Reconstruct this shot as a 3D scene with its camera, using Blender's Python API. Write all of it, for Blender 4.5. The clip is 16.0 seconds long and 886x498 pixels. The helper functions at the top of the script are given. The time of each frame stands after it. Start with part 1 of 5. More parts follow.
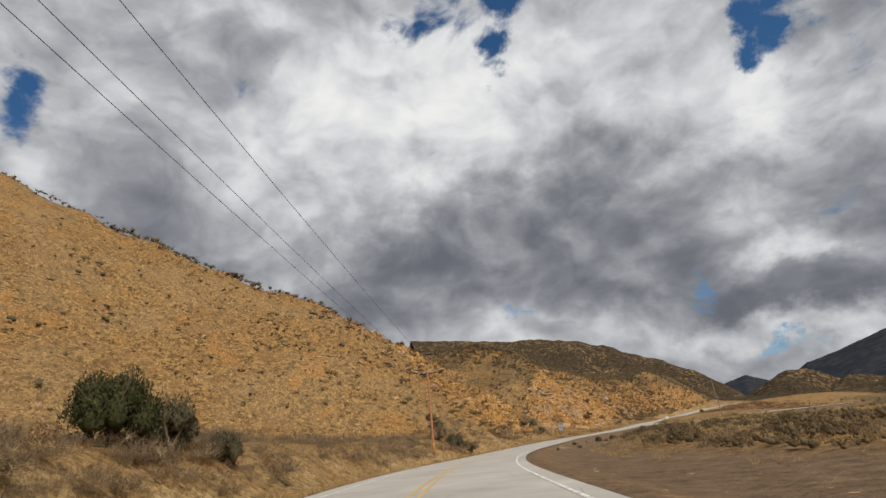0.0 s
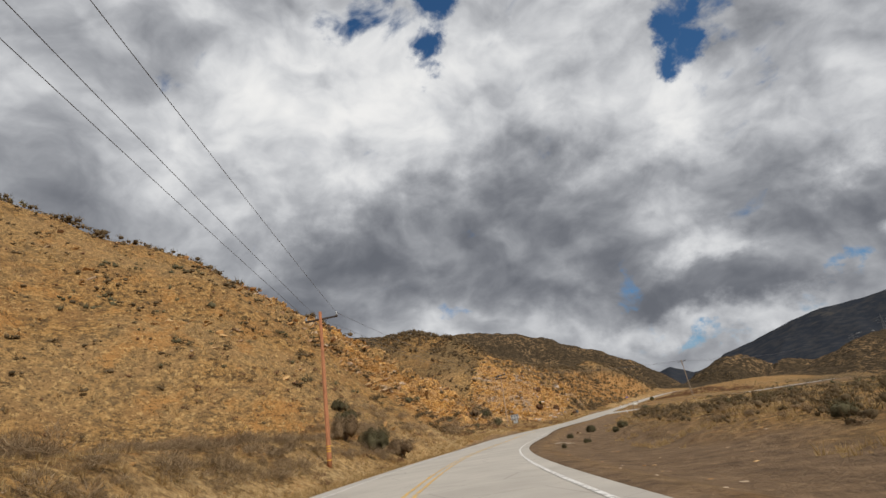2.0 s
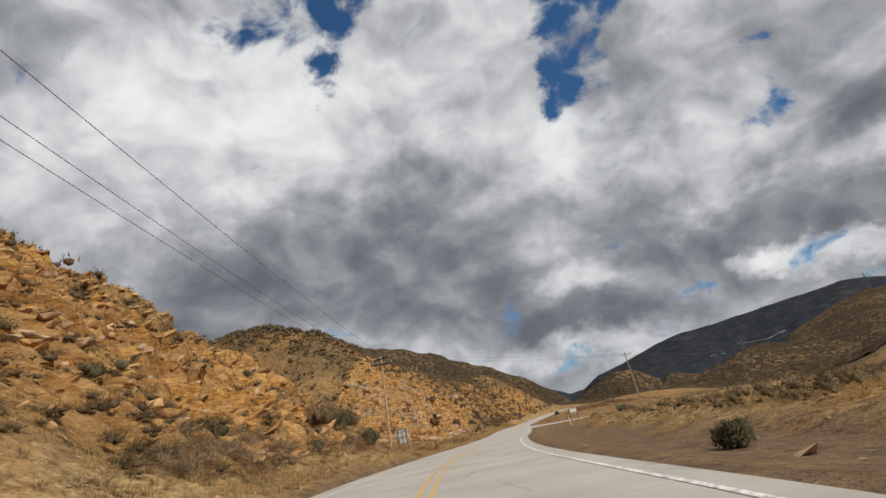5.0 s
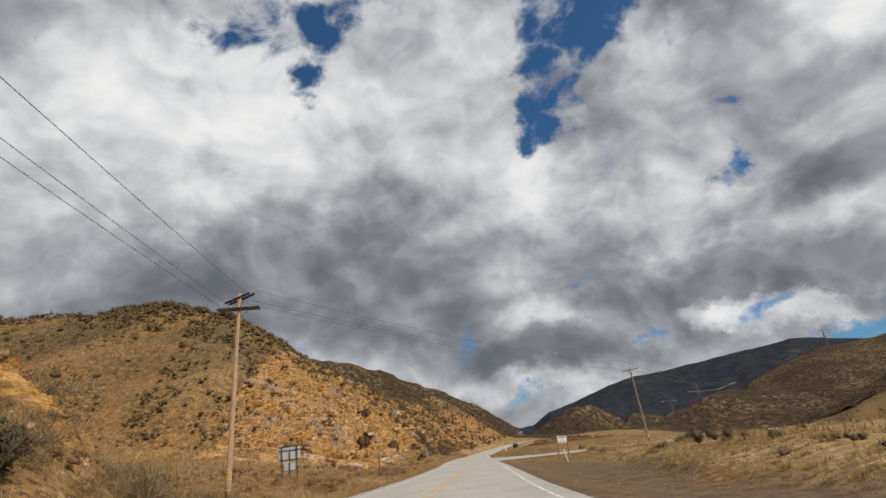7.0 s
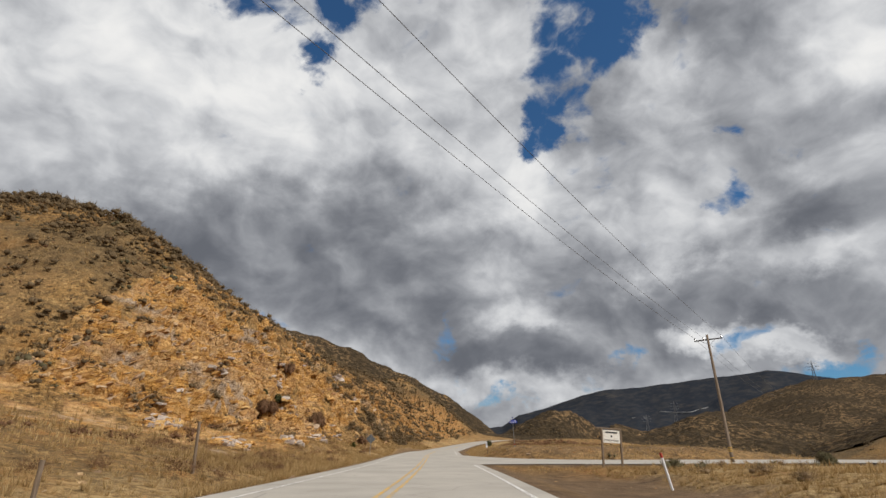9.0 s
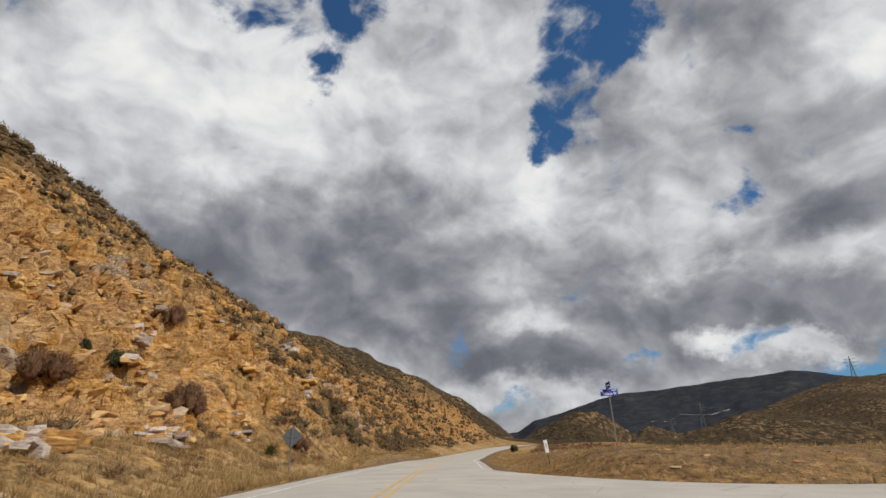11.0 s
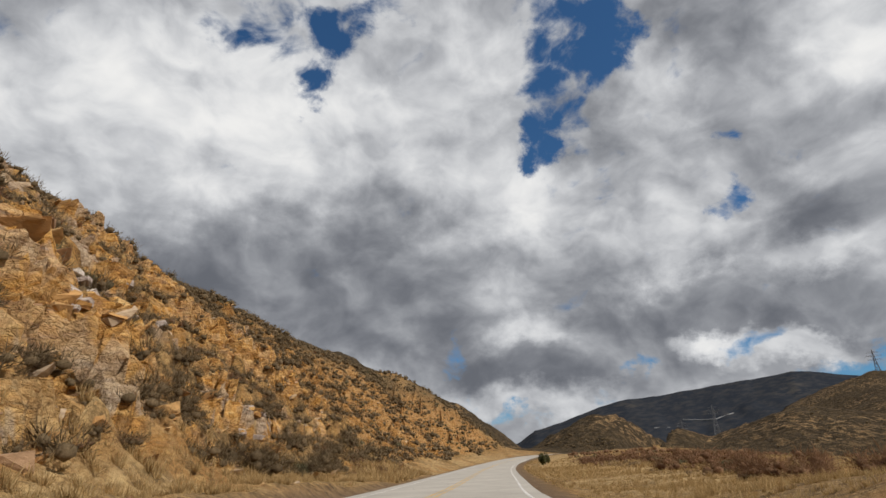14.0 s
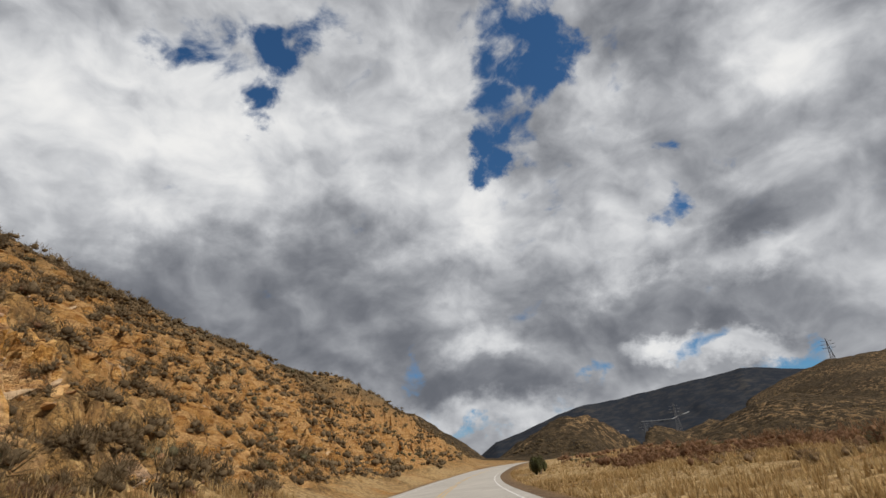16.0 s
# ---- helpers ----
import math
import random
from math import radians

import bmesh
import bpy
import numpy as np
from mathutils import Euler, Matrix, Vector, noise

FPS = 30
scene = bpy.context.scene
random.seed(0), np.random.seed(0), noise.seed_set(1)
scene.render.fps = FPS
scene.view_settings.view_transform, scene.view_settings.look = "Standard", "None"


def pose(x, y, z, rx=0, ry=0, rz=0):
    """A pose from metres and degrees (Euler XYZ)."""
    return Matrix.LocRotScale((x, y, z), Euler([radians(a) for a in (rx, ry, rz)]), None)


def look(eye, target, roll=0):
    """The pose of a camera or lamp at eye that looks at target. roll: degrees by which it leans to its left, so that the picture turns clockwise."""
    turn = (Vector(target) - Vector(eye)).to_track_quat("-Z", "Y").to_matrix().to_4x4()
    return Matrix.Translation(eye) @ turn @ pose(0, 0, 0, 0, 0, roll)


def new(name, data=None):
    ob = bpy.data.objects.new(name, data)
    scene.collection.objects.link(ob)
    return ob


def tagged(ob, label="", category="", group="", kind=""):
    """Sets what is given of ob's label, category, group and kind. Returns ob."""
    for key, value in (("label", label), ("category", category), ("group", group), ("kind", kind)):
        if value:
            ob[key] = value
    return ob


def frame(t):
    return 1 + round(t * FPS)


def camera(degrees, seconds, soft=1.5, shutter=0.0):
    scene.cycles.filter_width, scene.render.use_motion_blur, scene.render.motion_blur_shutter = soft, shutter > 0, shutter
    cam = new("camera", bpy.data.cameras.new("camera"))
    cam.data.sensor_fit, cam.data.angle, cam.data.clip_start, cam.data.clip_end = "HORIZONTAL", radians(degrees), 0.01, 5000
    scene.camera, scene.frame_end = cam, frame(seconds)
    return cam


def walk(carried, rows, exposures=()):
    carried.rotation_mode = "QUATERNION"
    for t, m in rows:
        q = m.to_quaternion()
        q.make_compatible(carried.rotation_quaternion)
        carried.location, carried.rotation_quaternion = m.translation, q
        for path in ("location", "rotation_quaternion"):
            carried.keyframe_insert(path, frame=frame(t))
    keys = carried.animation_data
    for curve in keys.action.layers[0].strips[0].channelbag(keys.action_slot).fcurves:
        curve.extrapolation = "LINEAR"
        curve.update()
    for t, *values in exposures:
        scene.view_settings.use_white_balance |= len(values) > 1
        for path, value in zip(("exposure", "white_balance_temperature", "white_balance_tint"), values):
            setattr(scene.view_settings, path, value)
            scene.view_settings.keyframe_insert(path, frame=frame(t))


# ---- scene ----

cam = camera(77.57, 16.0, soft=1.5)
PATH = [
    (0, pose(0.00, 0.00, 0.00, 110.53, 5.88, 2.00)),
    (0.5, pose(-0.01, 9.00, 0.09, 110.12, 8.34, 0.96)),
    (1, pose(0.15, 18.04, 0.19, 110.07, 8.58, -1.05)),
    (1.5, pose(0.57, 27.18, 0.28, 109.69, 8.20, -3.05)),
    (2, pose(1.06, 36.51, 0.36, 109.81, 8.38, -4.24)),
    (2.5, pose(1.74, 45.90, 0.43, 109.57, 8.70, -4.90)),
    (3, pose(2.88, 55.27, 0.48, 109.35, 9.74, -6.37)),
    (3.5, pose(4.54, 64.53, 0.54, 109.92, 11.51, -8.31)),
    (4, pose(6.54, 73.72, 0.61, 110.18, 13.12, -10.83)),
    (4.2, pose(7.43, 77.36, 0.64, 110.16, 13.04, -12.02)),
    (6.3, pose(19.44, 113.98, 1.48, 111.19, 5.98, -20.40)),
    (6.5, pose(20.80, 117.47, 1.56, 111.55, 5.46, -20.53)),
    (7, pose(24.29, 126.26, 1.74, 112.08, 6.22, -21.46)),
    (7.5, pose(28.28, 135.10, 1.92, 111.73, 7.03, -22.76)),
    (8, pose(32.32, 144.14, 2.09, 111.52, 5.19, -24.09)),
    (8.5, pose(36.69, 153.25, 2.27, 111.49, 2.44, -24.76)),
    (9, pose(41.09, 162.35, 2.48, 111.21, 0.07, -25.03)),
    (9.2, pose(42.94, 165.92, 2.56, 111.32, -0.56, -24.85)),
    (11.3, pose(60.30, 203.10, 3.56, 111.90, 0.89, -23.49)),
    (11.5, pose(61.71, 206.43, 3.67, 111.89, 0.90, -23.54)),
    (12, pose(65.22, 214.41, 3.94, 111.90, 0.88, -23.59)),
    (12.5, pose(68.79, 222.40, 4.23, 111.96, 1.24, -23.62)),
    (13, pose(72.53, 230.34, 4.52, 112.18, 1.43, -23.59)),
    (13.5, pose(76.32, 238.22, 4.81, 112.47, 1.76, -23.54)),
    (14, pose(80.13, 246.15, 5.08, 113.17, 2.49, -23.55)),
    (14.5, pose(83.77, 254.08, 5.35, 113.90, 3.67, -23.78)),
    (15, pose(87.89, 262.22, 5.62, 115.09, 5.03, -24.36)),
    (15.5, pose(92.39, 270.62, 5.88, 115.34, 6.19, -25.39)),
    (16, pose(97.19, 279.05, 6.16, 114.43, 6.29, -27.08)),
]
walk(cam, PATH)

# ---- sky, clouds and sun ----
SUN_AZIMUTH, SUN_HEIGHT = 148.0, 46.0      # degrees clockwise from +y, and above the horizon


def make_world():
    world = bpy.data.worlds.new("sky")
    scene.world = world
    world.use_nodes = True
    tree = world.node_tree
    tree.nodes.clear()

    def node(kind, **values):
        n = tree.nodes.new(kind)
        for key, value in values.items():
            setattr(n, key, value)
        return n

    def link(a, b):
        tree.links.new(a, b)

    def put(socket, value):
        if hasattr(value, "is_linked"):
            link(value, socket)
        else:
            socket.default_value = value

    def math_(op, a, b=0.0, c=0.0):
        n = node("ShaderNodeMath", operation=op)
        for socket, value in zip(n.inputs, (a, b, c)):
            put(socket, value)
        return n.outputs[0]

    def vec(op, a, b=(0, 0, 0)):
        n = node("ShaderNodeVectorMath", operation=op)
        put(n.inputs[0], a)
        put(n.inputs[1], b)
        return n.outputs["Value"] if op == "DOT_PRODUCT" else n.outputs[0]

    ray = node("ShaderNodeTexCoord").outputs["Generated"]
    # the cloud deck's own chart: right, up and ahead of the middle of the visible sky
    right, up, ahead = (0.916, -0.4005, -0.0217), (-0.1314, -0.3507, 0.9272), (0.379, 0.8465, 0.3739)
    depth = math_("MAXIMUM", vec("DOT_PRODUCT", ray, ahead), 0.06)
    both = node("ShaderNodeCombineXYZ")
    put(both.inputs[0], math_("DIVIDE", vec("DOT_PRODUCT", ray, right), depth))
    put(both.inputs[1], math_("DIVIDE", vec("DOT_PRODUCT", ray, up), depth))
    chart = both.outputs[0]

    def noise_(scale, detail, rough, stretch=(1, 1, 1), shift=(0, 0, 0), lac=2.0, distortion=0.0):
        m = node("ShaderNodeMapping")
        put(m.inputs["Vector"], ray)
        m.inputs["Scale"].default_value = stretch
        m.inputs["Location"].default_value = shift
        n = node("ShaderNodeTexNoise", noise_dimensions="3D")
        put(n.inputs["Vector"], m.outputs[0])
        for key, value in (("Scale", scale), ("Detail", detail), ("Roughness", rough), ("Lacunarity", lac), ("Distortion", distortion)):
            n.inputs[key].default_value = value
        return n

    # the deck's heads are a little wider than high
    deck = vec("MULTIPLY", ray, (1.0, 1.0, 1.35))

    def deck_noise(where, scale, detail, rough, shift=(0, 0, 0), distortion=0.0):
        n = node("ShaderNodeTexNoise", noise_dimensions="3D")
        put(n.inputs["Vector"], vec("ADD", where, shift))
        for key, value in (("Scale", scale), ("Detail", detail), ("Roughness", rough), ("Distortion", distortion)):
            n.inputs[key].default_value = value
        return n

    swirl = vec("SUBTRACT", deck_noise(deck, 5.0, 3.0, 0.5, (4, 7, 1)).outputs["Color"], (0.5, 0.5, 0.5))
    rolled = vec("ADD", deck, vec("MULTIPLY", swirl, (0.14, 0.14, 0.14)))

    def billows(scale, detail, shift):
        """Heaped round heads, brightest at their middles."""
        n = node("ShaderNodeTexVoronoi", feature="SMOOTH_F1", voronoi_dimensions="3D", normalize=True)
        put(n.inputs["Vector"], vec("ADD", rolled, shift))
        for key, value in (("Scale", scale), ("Detail", detail), ("Roughness", 0.55), ("Smoothness", 0.7), ("Lacunarity", 2.2)):
            n.inputs[key].default_value = value
        return math_("SUBTRACT", 0.5, n.outputs["Distance"])

    warp = noise_(7.0, 8.0, 0.62, (1, 1, 1.3))
    shift = vec("MULTIPLY", vec("SUBTRACT", warp.outputs["Color"], (0.5, 0.5, 0.5)), (0.22, 0.22, 0.0))
    bent = vec("ADD", chart, shift)

    def blob(x, y, rx, ry, turn=0.0):
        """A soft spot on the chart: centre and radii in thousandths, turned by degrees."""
        m = node("ShaderNodeMapping", vector_type="TEXTURE")
        put(m.inputs["Vector"], bent)
        m.inputs["Location"].default_value = ((x - 784) / 975.6, (441 - y) / 975.6, 0)
        m.inputs["Rotation"].default_value = (0, 0, radians(turn))
        m.inputs["Scale"].default_value = (rx / 975.6, ry / 975.6, 1)
        g = node("ShaderNodeTexGradient", gradient_type="SPHERICAL")
        put(g.inputs[0], m.outputs[0])
        return g.outputs["Fac"]

    def heap(spots, first=0.0):
        total = first
        for amount, *spot in spots:
            total = math_("MULTIPLY_ADD", math_("SMOOTH_MIN", blob(*spot), 0.7, 0.2), amount, total)
        return total

    # light and dark masses of the deck: amount, x, y, half width, half height, turn
    masses = [
        (0.40, 330, 130, 520, 300, 0), (0.24, 480, 230, 190, 130, 10),
        (0.30, 800, 120, 260, 220, 40), (0.36, 880, 330, 210, 130, 0),
        (0.40, 1170, 140, 120, 130, 30), (0.36, 1120, 330, 240, 130, 10),
        (0.36, 1230, 420, 200, 80, 15), (0.40, 1520, 60, 190, 150, 0),
        (0.32, 1460, 450, 160, 60, 20), (0.75, 1262, 592, 90, 40, 0), (0.55, 1410, 618, 150, 40, 0),
    ]
    masses_low = [
        (0.36, 930, 700, 240, 50, 0), (0.26, 960, 560, 120, 40, 15), (0.22, 905, 490, 90, 50, 0),
        (-0.34, 530, 470, 420, 150, -6), (-0.30, 160, 540, 330, 160, 8), (-0.38, 970, 630, 210, 75, 4),
        (-0.24, 1270, 530, 340, 70, 0), (-0.16, 720, 380, 170, 110, 0), (-0.10, 1320, 130, 230, 160, 0),
        (-0.34, 1455, 360, 120, 90, 0), (-0.20, 1520, 530, 160, 80, 0), (-0.28, 720, 590, 200, 80, 0),
        (0.34, -690, -40, 200, 130, 0), (-0.10, -300, 260, 300, 200, 0), (0.22, -250, -120, 300, 180, 0),
        (0.14, 250, 300, 240, 130, 0),
    ]
    gaps = [
        (0.72, 1035, 0, 130, 130, 0), (0.66, 985, 150, 100, 150, 8), (0.56, 1085, 60, 80, 110, 0), (0.56, 972, 255, 52, 70, 0),
        (0.56, 560, 40, 130, 150, 0), (0.48, 552, 135, 50, 60, 0), (0.45, 620, 15, 80, 60, 0), (0.52, 432, 0, 80, 90, 0), (0.52, 705, -5, 80, 70, 0),
        (0.60, 1305, 340, 50, 46, 0), (0.40, 1410, 262, 90, 30, 0), (0.42, 808, 624, 44, 26, 0),
        (0.5, 494, 615, 70, 45, 0),
    ]
    gaps_low = [
        (0.42, 925, 735, 110, 26, 6), (0.40, 1080, 672, 110, 26, 20), (0.42, 1155, 640, 66, 34, 30), (0.70, 1525, 645, 140, 40, 8),
        (0.85, -690, -190, 140, 160, 0), (0.45, 1330, 600, 70, 28, 0), (0.45, 1285, 232, 40, 30, 0),
    ]
    mass = deck_noise(rolled, 5.2, 8.0, 0.52, (1, 2, 0)).outputs["Fac"]
    lit = deck_noise(rolled, 5.2, 6.0, 0.5, (1.02, 1.985, 0.035)).outputs["Fac"]
    relief = math_("SUBTRACT", mass, lit)
    heads = math_("SUBTRACT", billows(8.5, 2.0, (2, 0, 0)), 0.18)
    fine = deck_noise(rolled, 17.0, 6.0, 0.55, (0, 5, 2)).outputs["Fac"]
    light = heap(masses_low, heap(masses, 0.42))
    light = math_("MULTIPLY_ADD", math_("SUBTRACT", mass, 0.5), 0.85, light)
    light = math_("MULTIPLY_ADD", relief, 0.8, light)
    light = math_("MULTIPLY_ADD", heads, 0.60, light)
    light = math_("MULTIPLY_ADD", math_("SUBTRACT", fine, 0.5), 0.17, light)
    tone = node("ShaderNodeValToRGB")
    put(tone.inputs[0], light)
    tone.color_ramp.interpolation = "B_SPLINE"
    ramp = tone.color_ramp.elements
    ramp[0].position, ramp[0].color = 0.0, (0.106, 0.114, 0.134, 1)
    ramp[1].position, ramp[1].color = 1.0, (0.81, 0.803, 0.787, 1)
    for place, colour in ((0.25, (0.193, 0.202, 0.224, 1)), (0.5, (0.355, 0.365, 0.388, 1)), (0.75, (0.62, 0.63, 0.645, 1))):
        e = ramp.new(place)
        e.color = colour
    tatters = math_("ADD", math_("MULTIPLY", math_("SUBTRACT", fine, 0.5), 1.25), math_("MULTIPLY", math_("SUBTRACT", mass, 0.5), -0.55))
    hole = math_("ADD", heap(gaps_low, heap(gaps, 0.0)), tatters)
    cover = node("ShaderNodeMapRange", interpolation_type="SMOOTHSTEP")
    put(cover.inputs["Value"], hole)
    for key, value in (("From Min", 0.19), ("From Max", 0.58), ("To Min", 1.0), ("To Max", 0.0)):
        cover.inputs[key].default_value = value
    blue = node("ShaderNodeTexSky", sky_type="NISHITA", sun_disc=False)
    blue.sun_elevation, blue.sun_rotation = radians(SUN_HEIGHT), radians(SUN_AZIMUTH)
    blue.ozone_density, blue.dust_density, blue.air_density = 2.5, 0.3, 1.0
    clear = vec("MULTIPLY", blue.outputs[0], (0.034, 0.058, 0.074))
    mix = node("ShaderNodeMix", data_type="RGBA")
    put(mix.inputs[0], cover.outputs[0])
    put(mix.inputs[6], clear)
    put(mix.inputs[7], tone.outputs[0])
    back = node("ShaderNodeBackground")
    put(back.inputs[0], mix.outputs[2])
    back.inputs[1].default_value = 1.1
    link(back.outputs[0], node("ShaderNodeOutputWorld").inputs[0])


make_world()
sun = new("sun", bpy.data.lights.new("sun", "SUN"))
sun.data.energy, sun.data.angle, sun.data.color = 3.75, radians(0.6), (1.0, 0.955, 0.90)
_a, _h = radians(SUN_AZIMUTH), radians(SUN_HEIGHT)
sun.matrix_world = look((math.sin(_a) * math.cos(_h) * 300, math.cos(_a) * math.cos(_h) * 300, math.sin(_h) * 300), (0, 0, 0))

# ---- materials ----
def material(name, rough=0.9, metal=0.0, colour=None):
    m = bpy.data.materials.new(name)
    m.use_nodes = True
    b = m.node_tree.nodes["Principled BSDF"]
    b.inputs["Roughness"].default_value = rough
    b.inputs["Metallic"].default_value = metal
    if colour:
        b.inputs["Base Color"].default_value = (*colour, 1)
    return m


class Nodes:
    """Helpers for wiring a material."""

    def __init__(self, m):
        self.tree = m.node_tree
        self.bsdf = self.tree.nodes["Principled BSDF"]

    def add(self, kind, **values):
        n = self.tree.nodes.new(kind)
        for key, value in values.items():
            setattr(n, key, value)
        return n

    def put(self, socket, value):
        if hasattr(value, "is_linked"):
            self.tree.links.new(value, socket)
        else:
            socket.default_value = value

    def noise(self, scale, detail=5.0, rough=0.55, where=None, stretch=None):
        n = self.add("ShaderNodeTexNoise")
        where = where or self.add("ShaderNodeTexCoord").outputs["Object"]
        if stretch:
            m = self.add("ShaderNodeMapping")
            self.put(m.inputs["Vector"], where)
            m.inputs["Scale"].default_value = stretch
            where = m.outputs[0]
        self.put(n.inputs["Vector"], where)
        for key, value in (("Scale", scale), ("Detail", detail), ("Roughness", rough)):
            n.inputs[key].default_value = value
        return n.outputs["Fac"]

    def cells(self, scale, feature="F1", stretch=None):
        n = self.add("ShaderNodeTexVoronoi", feature=feature)
        where = self.add("ShaderNodeTexCoord").outputs["Object"]
        if stretch:
            m = self.add("ShaderNodeMapping")
            self.put(m.inputs["Vector"], where)
            m.inputs["Scale"].default_value = stretch
            where = m.outputs[0]
        self.put(n.inputs["Vector"], where)
        n.inputs["Scale"].default_value = scale
        return n

    def blocks(self, scale, bend, amount):
        """Jointed blocks: a random value for each, and the distance to its joints."""
        where = self.add("ShaderNodeVectorMath", operation="MULTIPLY_ADD")
        self.put(where.inputs[0], self.add("ShaderNodeTexCoord").outputs["Object"])
        where.inputs[1].default_value = (0.8, 0.8, 1.7)
        self.put(where.inputs[2], self.math("MULTIPLY", bend, amount * 2))
        found = []
        for feature, out in (("F1", "Color"), ("DISTANCE_TO_EDGE", "Distance")):
            n = self.add("ShaderNodeTexVoronoi", feature=feature)
            self.put(n.inputs["Vector"], where.outputs[0])
            n.inputs["Scale"].default_value = scale
            found.append(n.outputs[out])
        apart = self.add("ShaderNodeSeparateColor")
        self.put(apart.inputs[0], found[0])
        return apart.outputs[0], found[1]

    def ramp(self, value, *stops):
        n = self.add("ShaderNodeValToRGB")
        self.put(n.inputs[0], value)
        e = n.color_ramp.elements
        while len(e) < len(stops):
            e.new(0.5)
        for item, (place, colour) in zip(e, stops):
            item.position = place
            item.color = (*colour, 1) if len(colour) == 3 else colour
        return n.outputs[0]

    def grey(self, value, lo, hi, a=0.0, b=1.0):
        n = self.add("ShaderNodeMapRange", interpolation_type="SMOOTHSTEP")
        self.put(n.inputs["Value"], value)
        for key, v in (("From Min", lo), ("From Max", hi), ("To Min", a), ("To Max", b)):
            n.inputs[key].default_value = v
        return n.outputs[0]

    def mix(self, fac, a, b, kind="MIX"):
        n = self.add("ShaderNodeMix", data_type="RGBA", blend_type=kind)
        self.put(n.inputs[0], fac)
        for socket, v in ((n.inputs[6], a), (n.inputs[7], b)):
            self.put(socket, (*v, 1) if isinstance(v, tuple) else v)
        return n.outputs[2]

    def math(self, op, a, b=0.0):
        n = self.add("ShaderNodeMath", operation=op)
        self.put(n.inputs[0], a)
        self.put(n.inputs[1], b)
        return n.outputs[0]

    def value(self, name):
        return self.add("ShaderNodeAttribute", attribute_name=name).outputs["Fac"]

    def bump(self, value, strength, distance=0.1):
        n = self.add("ShaderNodeBump")
        self.put(n.inputs["Height"], value)
        n.inputs["Strength"].default_value = strength
        n.inputs["Distance"].default_value = distance
        self.put(self.bsdf.inputs["Normal"], n.outputs[0])

    def colour(self, value):
        self.put(self.bsdf.inputs["Base Color"], value)


def ground_material():
    m = material("dry_ground", 0.95)
    n = Nodes(m)
    n.bsdf.inputs["Specular IOR Level"].default_value = 0.12
    big, mid, small = n.noise(0.06, 4), n.noise(0.55, 6, 0.6), n.noise(7.0, 5, 0.65)
    tuft = n.noise(1.1, 10, 0.80)
    grass = n.ramp(tuft, (0.40, (0.055, 0.032, 0.014)), (0.47, (0.165, 0.098, 0.040)), (0.53, (0.325, 0.178, 0.058)), (0.64, (0.44, 0.275, 0.108)))
    soil = n.ramp(small, (0.3, (0.16, 0.08, 0.031)), (0.6, (0.29, 0.165, 0.066)))
    grass = n.mix(n.grey(n.noise(0.22, 7, 0.66), 0.46, 0.62, 0.0, 0.75), grass, soil)
    grass = n.mix(n.grey(big, 0.44, 0.60, 0.0, 0.7), grass, n.mix(0.5, grass, (0.30, 0.205, 0.10)))
    grass = n.mix(n.grey(n.noise(0.13, 6, 0.62), 0.53, 0.63, 0.0, 0.65), grass, (0.36, 0.175, 0.052))
    grass = n.mix(n.grey(n.noise(1.8, 6, 0.72), 0.54, 0.62, 0.0, 0.75), grass, (0.51, 0.335, 0.140))
    grass = n.mix(n.grey(n.noise(0.42, 7, 0.70), 0.55, 0.63, 0.0, 0.60), grass, (0.105, 0.070, 0.034))
    # shade in the pits between tufts is painted into the grass colour
    tussock_shade = n.noise(3.0, 6, 0.75)
    grass = n.mix(n.grey(tussock_shade, 0.47, 0.41, 0.0, 0.80), grass, (0.065, 0.037, 0.016))
    strata = n.noise(1.3, 9, 0.7, stretch=(0.6, 0.8, 2.6))
    stone = n.ramp(strata, (0.34, (0.08, 0.036, 0.013)), (0.42, (0.37, 0.165, 0.040)), (0.52, (0.58, 0.305, 0.082)), (0.66, (0.68, 0.44, 0.18)))
    pale = n.ramp(n.noise(2.0, 8, 0.7), (0.36, (0.19, 0.135, 0.10)), (0.5, (0.40, 0.31, 0.23)), (0.66, (0.58, 0.49, 0.39)))
    stone = n.mix(n.math("MULTIPLY", n.grey(big, 0.5, 0.6, 0.25, 0.9), n.grey(n.value("tint"), 0.5, 0.62)), stone, pale)
    stone = n.mix(n.grey(n.value("tint"), 0.34, 0.24, 0.0, 0.5), stone, (0.17, 0.075, 0.026))
    # the rock is jointed into blocks of uneven tone, with dark open joints
    bend = n.noise(0.7, 2, 0.5)
    own = n.blocks(1.0, bend, 0.18)
    small_own = n.blocks(2.6, bend, 0.18)
    stone = n.mix(n.grey(own[0], 0.15, 0.9, 0.0, 0.55), stone, n.mix(0.5, stone, (0.70, 0.48, 0.24)))
    stone = n.mix(n.grey(small_own[0], 0.55, 0.9, 0.0, 0.5), stone, n.mix(0.5, stone, (0.22, 0.10, 0.036)))
    gap = n.math("MAXIMUM", n.grey(own[1], 0.01, 0.05, 0.14, 0.0), n.grey(small_own[1], 0.01, 0.06, 0.20, 0.0))
    stone = n.mix(gap, stone, (0.045, 0.022, 0.010))
    dirt = n.ramp(n.noise(1.1, 7, 0.62), (0.3, (0.098, 0.064, 0.038)), (0.6, (0.202, 0.131, 0.075)), (0.8, (0.29, 0.20, 0.118)))
    dirt = n.mix(n.grey(n.noise(9, 6, 0.75), 0.56, 0.68, 0, 0.7), dirt, (0.34, 0.24, 0.14))
